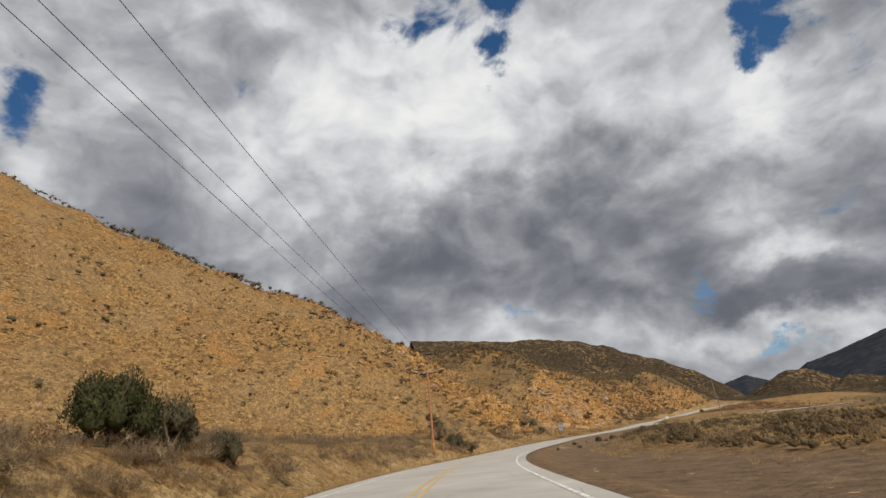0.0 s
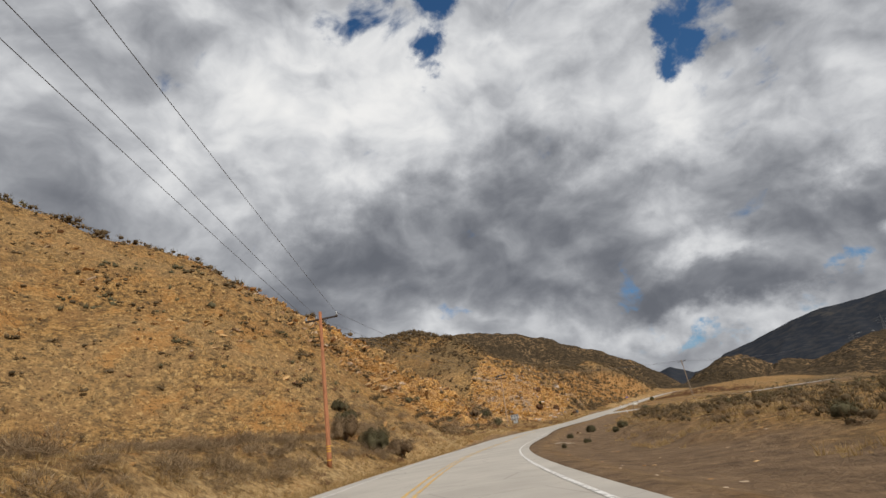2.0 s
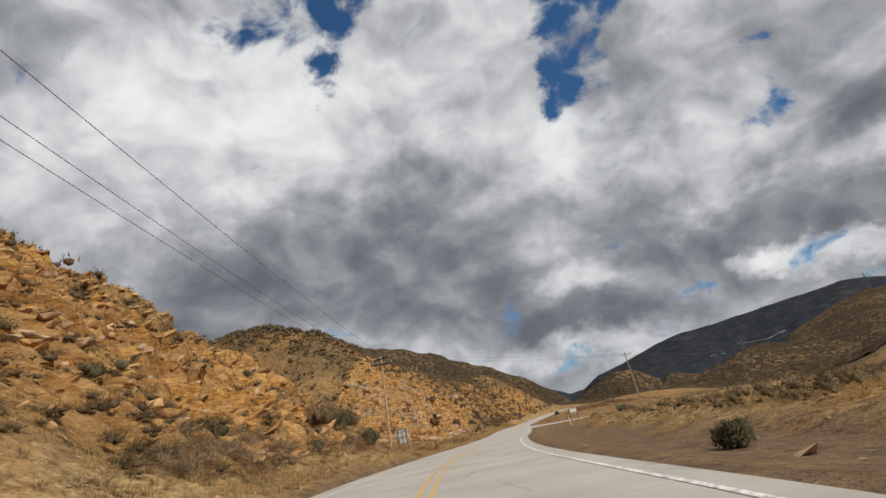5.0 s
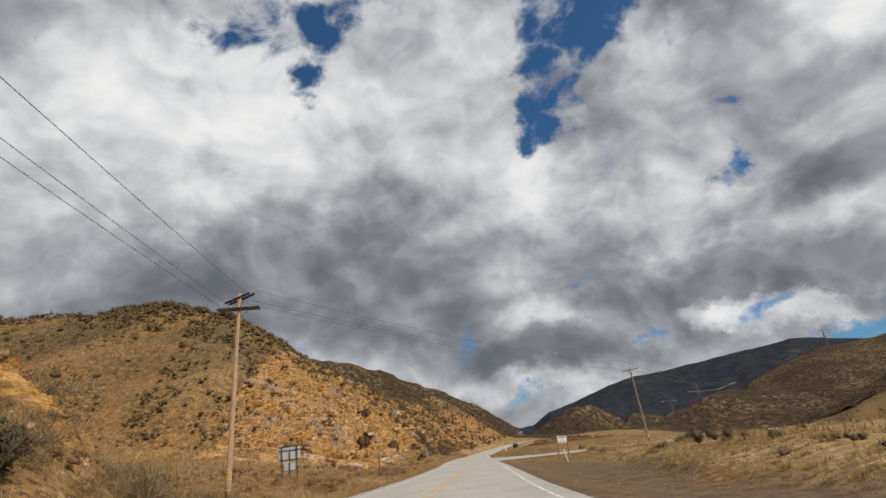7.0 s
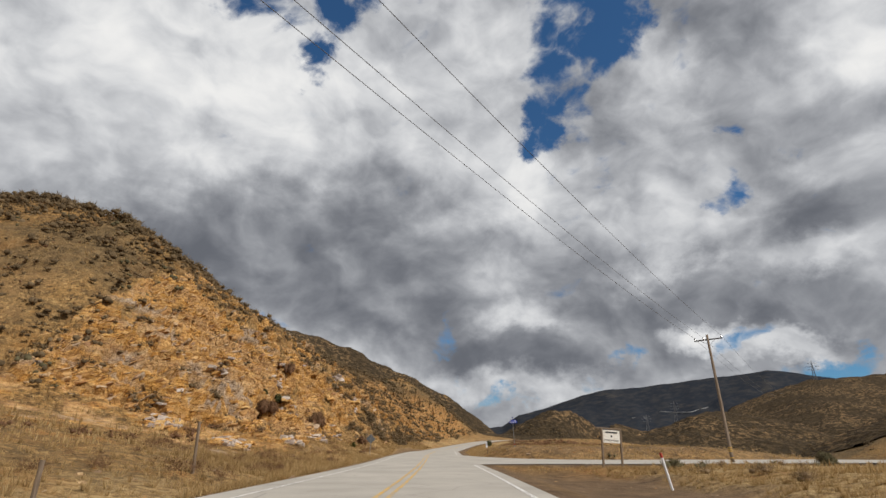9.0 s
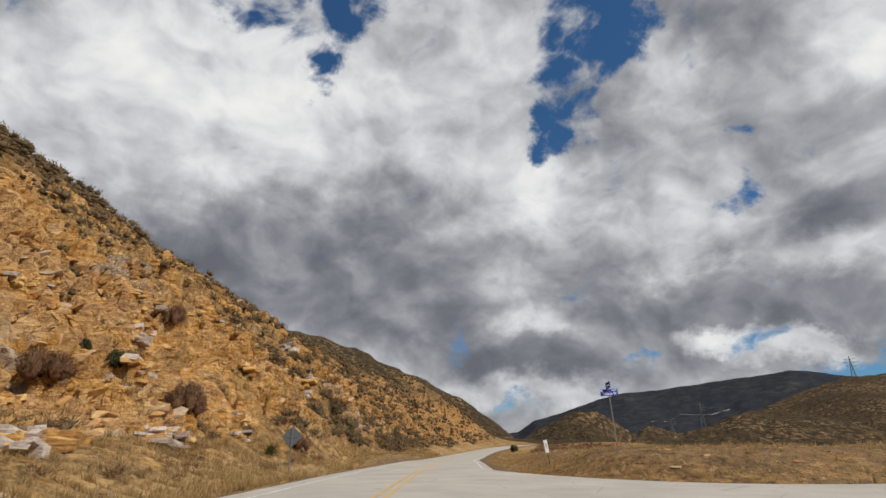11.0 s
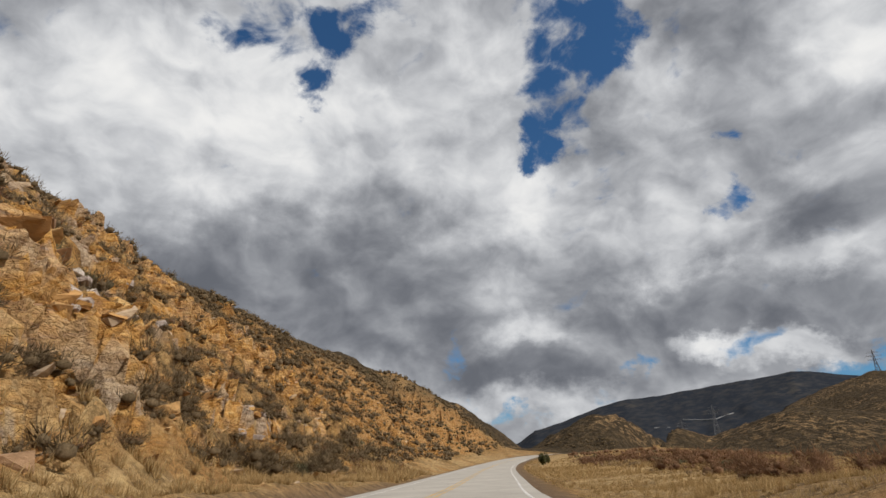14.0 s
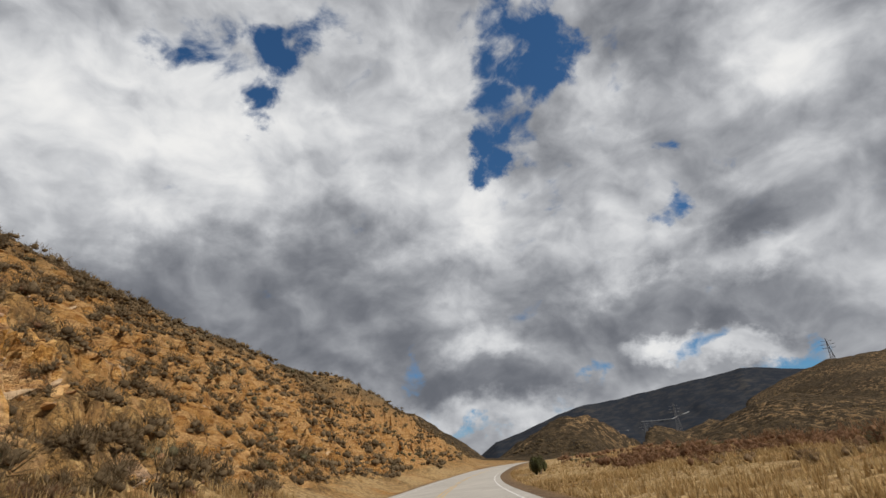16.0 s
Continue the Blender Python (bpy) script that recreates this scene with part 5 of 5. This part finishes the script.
x, y = seeds(700, (-20, 128), (-11.5, -22), 1.3)
grow("bank_brush", SMALL, PALE_LEAF, x, y, 0.2, 0.75, "low grey-brown weeds on the dirt bank", "weeds",
     lambda x, y, z, rock, hill, dirt, s, d: (clumps(x, y, 6, 79) > -0.08) & (-d > 12.2 + 2.5 * (1 - smoothstep(15, 60, s))))

# dry grass
x, y = seeds(32000, (-20, 330), (5.8, 95), 1.35)
grow("slope_grass", TUFTS, STRAW, x, y, 0.18, 0.5, "dry straw-coloured grass tufts on the slopes", "grass",
     lambda x, y, z, rock, hill, dirt, s, d: (rock < 0.45) & (clumps(x, y, 6, 70) > -0.25), power=1.0, leafy=False, calm=True)
x, y = seeds(34000, (-30, 400), (-5.6, -80), 1.6)
grow("field_grass", TUFTS, STRAW, x, y, 0.12, 0.36, "dry straw-coloured grass over field and bank", "grass",
     lambda x, y, z, rock, hill, dirt, s, d: (dirt < 0.45) & (clumps(x, y, 6, 71) > -0.25), power=1.0, leafy=False, calm=True)

x, y = seeds(9000, (20, 212), (-10.5, -20), 1.0)
grow("bank_grass", TUFTS, STRAW, x, y, 0.12, 0.42, "low bleached straw grass along the bank", "grass",
     lambda x, y, z, rock, hill, dirt, s, d: ((dirt < 0.6) | (s < 128)) & (clumps(x, y, 5, 76) > np.where(s < 110, 0.1, -0.12)), power=1.3, leafy=False, calm=True)
x, y = seeds(8000, (276, 345), (-7, -24), 1.0)
grow("roadside_grass", TUFTS, STRAW, x, y, 0.12, 0.38, "pale dry grass between road and russet brush", "grass",
     lambda x, y, z, rock, hill, dirt, s, d: (clumps(x, y, 5, 77) > -0.2), power=1.3, leafy=False, calm=True)
x, y = seeds(6000, (232, 290), (-6.5, -40), 1.2)
grow("heap_grass", TUFTS, STRAW, x, y, 0.1, 0.3, "sparse dry grass on spread dirt", "grass",
     lambda x, y, z, rock, hill, dirt, s, d: (clumps(x, y, 3, 78) > 0), power=1.3, leafy=False, calm=True)

x, y = seeds(6500, (-12, 205), (5.7, 12), 1.3)
grow("verge_straw", TUFTS, STRAW, x, y, 0.15, 0.5, "golden dry grass along the gravel verge", "grass",
     lambda x, y, z, rock, hill, dirt, s, d: (clumps(x, y, 4, 97) > -0.2) & (d > 6.0), power=1.4, leafy=False, calm=True)
x, y = seeds(9500, (200, 335), (5.6, 14), 1.2)
grow("verge_grass", TUFTS, STRAW, x, y, 0.2, 0.6, "straw-coloured grass at the foot of the cut", "grass",
     lambda x, y, z, rock, hill, dirt, s, d: (clumps(x, y, 4, 96) > -0.25) & (d > 6.0), power=1.4, leafy=False, calm=True)

# loose stone on the cut slope and small stones on the dirt
x, y = seeds(3000, (205, 400), (9, 46), 1.2)
grow("slope_rubble", ROCKS, STONE, x, y, 0.1, 0.6, "angular ochre rock rubble on the cut slope", "rocks",
     lambda x, y, z, rock, hill, dirt, s, d: rock > 0.3, sink=0.2, squash=(0.5, 1.0), power=3.0, leafy=False)
x, y = rng.uniform(-40, 22, 3500), rng.uniform(100, 160, 3500)
grow("nose_rubble", ROCKS, STONE, x, y, 0.12, 0.9, "angular ochre rock rubble on the spur", "rocks",
     lambda x, y, z, rock, hill, dirt, s, d: (rock > 0.3) | (clumps(x, y, 5, 72) > 0.3), sink=0.2, squash=(0.5, 1.0), power=3.0, leafy=False)
x, y = seeds(5000, (-20, 290), (-5, -45), 1.2)
grow("dirt_stones", ROCKS[:6], STONE, x, y, 0.02, 0.13, "small stones and clods on bare dirt", "stones",
     lambda x, y, z, rock, hill, dirt, s, d: (dirt > 0.4), sink=0.1, squash=(0.5, 1.0), power=3.5, leafy=False, calm=True)
x, y = seeds(2000, (-20, 330), (5.4, 12), 1.2)
grow("verge_stones", ROCKS[:6], STONE, x, y, 0.03, 0.2, "small stones along the gravel verge", "stones", sink=0.1, squash=(0.5, 1.0), power=3.0, leafy=False)
x, y = seeds(13000, (212, 330), (9.0, 38), 1.1)
grow("ledge_rocks", ROCKS, STONE, x, y, 0.15, 0.95, "broken ochre and grey sandstone ledges on the cut", "rocks",
     lambda x, y, z, rock, hill, dirt, s, d: bare_rock(x, y, s, rock, hill) * (1 - 0.6 * smoothstep(255, 300, s)) > rng.uniform(size=len(x)), sink=0.25, squash=(0.45, 1.0), power=2.0, leafy=False)
x, y = seeds(4200, (-20, 205), (14, 90), 1.1)
grow("hillside_stones", ROCKS, STONE, x, y, 0.1, 0.65, "scattered ochre stones and small outcrops on the hillside", "rocks",
     lambda x, y, z, rock, hill, dirt, s, d: (hill > 0.5) & (clumps(x, y, 7, 98) > 0.0), sink=0.35, squash=(0.4, 0.9), power=2.4, leafy=False)
x, y = rng.normal(-16, 12, 1100), rng.normal(146, 5, 1100)
grow("crest_rocks", ROCKS, STONE, x, y, 0.15, 0.9, "orange broken rock along the spur crest", "rocks",
     lambda x, y, z, rock, hill, dirt, s, d: hill > 0.5, sink=0.35, squash=(0.5, 1.0), power=2.0, leafy=False)
x, y = rng.normal(4, 7, 1300), rng.normal(142, 10, 1300)
grow("nose_rocks", ROCKS, STONE, x, y, 0.15, 0.8, "orange broken rock down the spur", "rocks",
     lambda x, y, z, rock, hill, dirt, s, d: (hill > 0.4) & (d > 8), sink=0.35, squash=(0.5, 1.0), power=2.0, leafy=False)


x, y = seeds(2200, (228, 290), (-6.5, -36), 1.1)
grow("heap_stones", ROCKS, STONE, x, y, 0.04, 0.28, "pale clods and stones over the spread dirt", "stones",
     lambda x, y, z, rock, hill, dirt, s, d: dirt > 0.25, sink=0.2, squash=(0.5, 1.0), power=2.8, leafy=False, calm=True)


# single shrubs and rocks that stand out
def lone_shrub(x, y, wide, tall, mat, label, seed, group="roadside shrubs"):
    """One shrub: forking stems and a crown of small leaves in uneven lobes."""
    base = Vector((x, y, height(x, y) - 0.08))
    ob = empty("shrub", Matrix.Translation(base) @ pose(0, 0, 0, 0, 0, seed * 47), label, "shrub", group)
    r = random.Random(seed)
    for k in range(7):
        bm = bmesh.new()
        a, lean = r.uniform(0, 6.28), r.uniform(0.15, 0.55)
        knee = Vector((math.cos(a) * wide * lean * 0.4, math.sin(a) * wide * lean * 0.4, tall * r.uniform(0.35, 0.5)))
        rod(bm, (0, 0, 0), knee, 0.035 * tall / 2, 0.02 * tall / 2, 5)
        for j in range(2):
            b = a + r.uniform(-0.7, 0.7)
            rod(bm, knee, knee + Vector((math.cos(b) * wide * 0.22, math.sin(b) * wide * 0.22, tall * r.uniform(0.3, 0.5))), 0.016 * tall / 2, 0.006, 4)
        part("stem", bm, POST_WOOD, ob)
    lobes = 4 + int(wide * 2.2)
    leaf = 0.12 / (wide / 2) * (1.3 if wide > 4 else 1.0)
    verts, faces, out = bush_shape(900 + seed, lobes, int(min(900, 420 * wide * wide / 4)) + 140, leaf, leaf * 0.26, 0.15, 1.0, 0.55, 0.65, 0.8)
    span = max(np.abs(verts[:, :2]).max(), 0.01)
    verts = verts * (wide / 2 / span * 1.05, wide / 2 / span * 1.05, tall / verts[:, 2].max())
    mesh = bpy.data.meshes.new("foliage")
    mesh.from_pydata(verts.tolist(), [], faces.tolist())
    mesh.polygons.foreach_set("use_smooth", np.ones(len(faces), bool))
    mesh.normals_split_custom_set_from_vertices(out.astype(np.float32))
    mesh.materials.append(mat)
    crown = new("foliage", mesh)
    crown.parent = ob


def yucca(x, y, wide, seed):
    """A rosette of stiff narrow leaves, each one folded along its middle."""
    ob = empty("yucca", Matrix.Translation((x, y, height(x, y) - 0.05)), "green spiky yucca rosette at the slope's foot", "yucca", "yuccas")
    r = random.Random(seed)
    for k in range(64):
        turn, rise = k * 2.39996, radians(8 + 78 * (k / 64) ** 0.8 + r.uniform(-5, 5))
        long = wide / 2 * r.uniform(0.85, 1.1)
        out = Vector((math.cos(turn) * math.cos(rise), math.sin(turn) * math.cos(rise), math.sin(rise)))
        side = Vector((-math.sin(turn), math.cos(turn), 0)) * 0.028 * wide / 1.3
        up = out.cross(side).normalized() * 0.012
        bm = bmesh.new()
        base = Vector((0, 0, 0.10)) + out * 0.05
        ring = [base - side + up, base - up, base + side + up]
        mid = [p + out * long * 0.55 for p in ring]
        tip = bm.verts.new(base + out * long)
        a, b = [bm.verts.new(p) for p in ring], [bm.verts.new(p) for p in mid]
        for i in (0, 1):
            bm.faces.new((a[i], a[i + 1], b[i + 1], b[i]))
            bm.faces.new((b[i], b[i + 1], tip))
        part("leaf", bm, YUCCA_LEAF, ob)


YUCCA_LEAF = leaf_material("yucca_leaves", (0.2, (0.05, 0.062, 0.022)), (0.5, (0.105, 0.12, 0.042)), (0.8, (0.20, 0.20, 0.085)))
GREEN_TXT, SAGE_TXT = "dense dark green leafy shrub among dry brush", "dusty grey-green shrub on dry ground"
DEAD_TXT, LOW_TXT = "dead russet brown shrub on the slope", "small sparse shrub on bare brown dirt"
LONE = [
    (-14.4, 23.4, 4.8, 3.4, GREEN_LEAF, GREEN_TXT), (-13.4, 26.6, 2.7, 2.9, SAGE_LEAF, SAGE_TXT), (-12.1, 29.8, 2.1, 1.9, SAGE_LEAF, SAGE_TXT),
    (22.6, 93.0, 1.0, 0.75, SAGE_LEAF, LOW_TXT), (24.4, 95.6, 1.3, 0.9, SAGE_LEAF, LOW_TXT), (-5.0, 101.7, 2.4, 1.6, SAGE_LEAF, SAGE_TXT),
    (-3.6, 89.4, 3.0, 2.5, BRUSH_LEAF, SAGE_TXT), (-1.0, 90.6, 3.0, 2.6, SAGE_LEAF, SAGE_TXT), (1.2, 93.0, 2.8, 2.2, BRUSH_LEAF, SAGE_TXT),
    (-4.2, 99.0, 2.8, 1.8, SAGE_LEAF, SAGE_TXT), (17.1, 90.3, 0.8, 0.6, SAGE_LEAF, LOW_TXT),
    (24.5, 105.8, 1.4, 1.0, SAGE_LEAF, LOW_TXT), (16.6, 84.1, 0.75, 0.6, SAGE_LEAF, LOW_TXT), (12.0, 75.2, 0.5, 0.5, SAGE_LEAF, LOW_TXT),
    (16.9, 141.0, 2.6, 1.9, SAGE_LEAF, SAGE_TXT), (18.0, 143.0, 2.2, 1.9, BRUSH_LEAF, SAGE_TXT), (19.8, 142.2, 2.6, 1.8, SAGE_LEAF, SAGE_TXT),
    (15.2, 139.2, 2.0, 1.9, BRUSH_LEAF, SAGE_TXT), (50.8, 232.6, 3.0, 2.0, RUSSET_LEAF, DEAD_TXT), (51.3, 238.8, 1.1, 1.2, GREEN_LEAF, GREEN_TXT),
    (90.5, 193.2, 2.2, 1.4, SAGE_LEAF, SAGE_TXT), (139.5, 336.0, 2.6, 2.4, GREEN_LEAF, GREEN_TXT),
    (53.1, 239.5, 1.4, 1.5, GREEN_LEAF, GREEN_TXT), (55.6, 248.0, 2.2, 2.3, RUSSET_LEAF, DEAD_TXT), (86.9, 284.3, 2.0, 1.8, SAGE_LEAF, SAGE_TXT),
    (65.7, 242.3, 2.2, 1.5, RUSSET_LEAF, DEAD_TXT), (57.6, 236.0, 2.6, 2.2, RUSSET_LEAF, DEAD_TXT), (-3.0, 142.0, 2.6, 1.8, SAGE_LEAF, SAGE_TXT),
]
for k, row in enumerate(LONE):
    lone_shrub(*row, 11 + k)
yucca(63.1, 237.4, 1.5, 4)


def boulder(x, y, size, seed, squash, label):
    verts, faces = rock_shape(1200 + seed, 0.7)
    bm = bmesh.new()
    vs = [bm.verts.new(Vector(v)) for v in verts]
    for f in faces:
        bm.faces.new([vs[i] for i in f])
    bmesh.ops.bevel(bm, geom=bm.edges[:], offset=0.05, segments=1, affect="EDGES")
    bmesh.ops.recalc_face_normals(bm, faces=bm.faces[:])
    ob = link_mesh("boulder", bm, STONE)
    ob.matrix_world = Matrix.Translation((x, y, height(x, y) - 0.3 * size)) @ pose(0, 0, 0, 8, -6, seed * 61) @ Matrix.Diagonal((size, size * 0.85, size * squash, 1))
    tagged(ob, label, "boulder", "boulders")


def slab_stone(seed):
    """A bedded block: a box with uneven corners and broken edges."""
    r = random.Random(seed)
    bm = bmesh.new()
    for sx in (-1, 1):
        for sy in (-1, 1):
            for sz in (-1, 1):
                for k in range(2):
                    bm.verts.new((sx * r.uniform(0.62, 1.0), sy * r.uniform(0.6, 1.0), sz * r.uniform(0.6, 1.0)))
    bmesh.ops.convex_hull(bm, input=bm.verts)
    bmesh.ops.delete(bm, geom=[q for q in bm.verts if not q.link_faces], context="VERTS")
    mesh = bpy.data.meshes.new("slab")
    bm.to_mesh(mesh)
    bm.free()
    return mesh


def outcrop(s_at, d_at, wide, rows, mats, label, seed):
    """Ledges of bedded rock standing out of the slope, row over row, dipping with the bedding."""
    r = random.Random(seed)

    def spot(s, d):
        i = min(int(np.searchsorted(ROAD_S, s)), len(ROAD) - 1)
        return ROAD[i, 0] - ROAD_T[i, 1] * d, ROAD[i, 1] + ROAD_T[i, 0] * d, math.degrees(math.atan2(ROAD_T[i, 1], ROAD_T[i, 0]))

    x, y, way = spot(s_at, d_at)
    ob = empty("rock_outcrop", Matrix.Translation((x, y, height(x, y))), label, "rock outcrop", "rock outcrops")
    d = d_at
    for k in range(rows):
        thick = r.uniform(0.14, 0.40)
        reach = wide * r.uniform(0.6, 1.0)
        s = s_at - reach / 2 + r.uniform(-0.5, 0.5)
        while s < s_at + reach / 2:
            long = 0.28 + 1.1 * r.random() ** 1.6
            px, py, turn = spot(s + long / 2, d + r.uniform(-0.25, 0.25) + 0.15 * (s - s_at))
            stone = new("slab", r.choice(SLABS[r.choice(mats)]))
            m = Matrix.Translation((px, py, height(px, py) + r.uniform(0.0, 0.22)))
            m = m @ pose(0, 0, 0, 0, 0, turn + r.uniform(-24, 24)) @ pose(0, 0, 0, r.uniform(-16, 12), 9 + r.uniform(-12, 12), 0)
            stone.matrix_world = m @ Matrix.Diagonal((long * 0.53, r.uniform(0.3, 0.6), thick * 0.62, 1))
            stone.parent = ob
            stone.matrix_parent_inverse = ob.matrix_world.inverted()
            s += long * r.uniform(0.9, 1.25)
        d += thick * 1.05


def bedded_material(name, dark, mid, pale):
    m = material(name, 0.92)
    n = Nodes(m)
    where = n.add("ShaderNodeNewGeometry").outputs["Position"]
    own = n.add("ShaderNodeObjectInfo").outputs["Random"]
    grain = n.noise(2.6, 8, 0.68, where, (0.5, 0.5, 4.0))
    fleck = n.noise(9.0, 5, 0.7, where)
    tone = n.ramp(n.math("ADD", n.math("MULTIPLY", grain, 0.7), n.math("MULTIPLY", own, 0.3)), (0.30, dark), (0.48, mid), (0.68, pale))
    n.colour(n.mix(n.grey(fleck, 0.56, 0.66, 0.0, 0.6), tone, n.mix(0.7, tone, (0.07, 0.035, 0.016))))
    n.bump(n.math("ADD", grain, n.math("MULTIPLY", fleck, 0.4)), 1.0, 0.10)
    return m


SLABS = []
for tone in (bedded_material("orange_bedded_rock", (0.30, 0.135, 0.034), (0.56, 0.305, 0.085), (0.68, 0.45, 0.19)),
             bedded_material("pale_bedded_rock", (0.26, 0.195, 0.16), (0.47, 0.385, 0.325), (0.64, 0.56, 0.48))):
    shapes = [slab_stone(700 + k) for k in range(7)]
    for mesh in shapes:
        mesh.materials.append(tone)
    SLABS.append(shapes)
ORANGE_TXT, PALE_TXT = "orange bedded sandstone ledges standing out of the cut", "pale grey broken rock ledges in the cut slope"
for k, (s_at, d_at, wide, rows, mats) in enumerate([
        (222, 16, 6, 10, (0, 0, 1)), (226, 24, 8, 9, (0, 1)), (231, 13, 5, 7, (0, 0, 1)), (234, 19, 7, 12, (0,)), (239, 12.5, 5, 8, (0, 1, 1)),
        (240, 25, 7, 8, (0, 0, 1)), (243, 17, 6, 9, (0, 0, 1)), (248, 12.5, 4, 6, (1, 1, 0)), (250, 22, 6, 7, (0, 1)), (257, 15, 5, 6, (0,)),
        (262, 20, 5, 6, (1, 0)), (268, 13, 4, 5, (0, 1)), (275, 17, 5, 6, (1,)), (283, 14, 4, 5, (0, 1)), (292, 18, 5, 5, (0, 0, 1)), (300, 14, 4, 4, (1, 0))]):
    outcrop(s_at, d_at, wide, rows, mats, PALE_TXT if mats.count(1) * 2 > len(mats) else ORANGE_TXT, 60 + k)

pick = random.Random(8)
for k in range(14):
    s_at, d_at = pick.uniform(222, 290), pick.uniform(11, 26)
    i = int(np.searchsorted(ROAD_S, s_at))
    boulder(ROAD[i, 0] - ROAD_T[i, 1] * d_at, ROAD[i, 1] + ROAD_T[i, 0] * d_at, pick.uniform(0.3, 0.6), k, pick.uniform(0.45, 0.9),
            "large angular ochre sandstone boulder in the cut slope")


def dead_branch(x, y, length, turn):
    ob = empty("dead_branch", pose(x, y, height(x, y) + 0.04, 0, 2, turn), "bleached bare branch lying on brown dirt", "branch", "dead branches")
    bm = bmesh.new()
    rod(bm, (-length / 2, 0, 0), (0, 0.06, 0.03), 0.028, 0.022, 6)
    rod(bm, (0, 0.06, 0.03), (length / 2, -0.05, 0.02), 0.022, 0.009, 6)
    part("stem", bm, BLEACHED, ob)
    bm = bmesh.new()
    rod(bm, (0.1, 0.05, 0.03), (length * 0.35, 0.3, 0.08), 0.013, 0.006, 5)
    part("twig", bm, BLEACHED, ob)


BLEACHED = wood_material("bleached_dead_wood", (0.26, 0.20, 0.14), (0.52, 0.44, 0.34), (1, 6, 6))
dead_branch(13.6, 81.8, 1.5, 20)
dead_branch(13.9, 80.6, 1.1, 5)
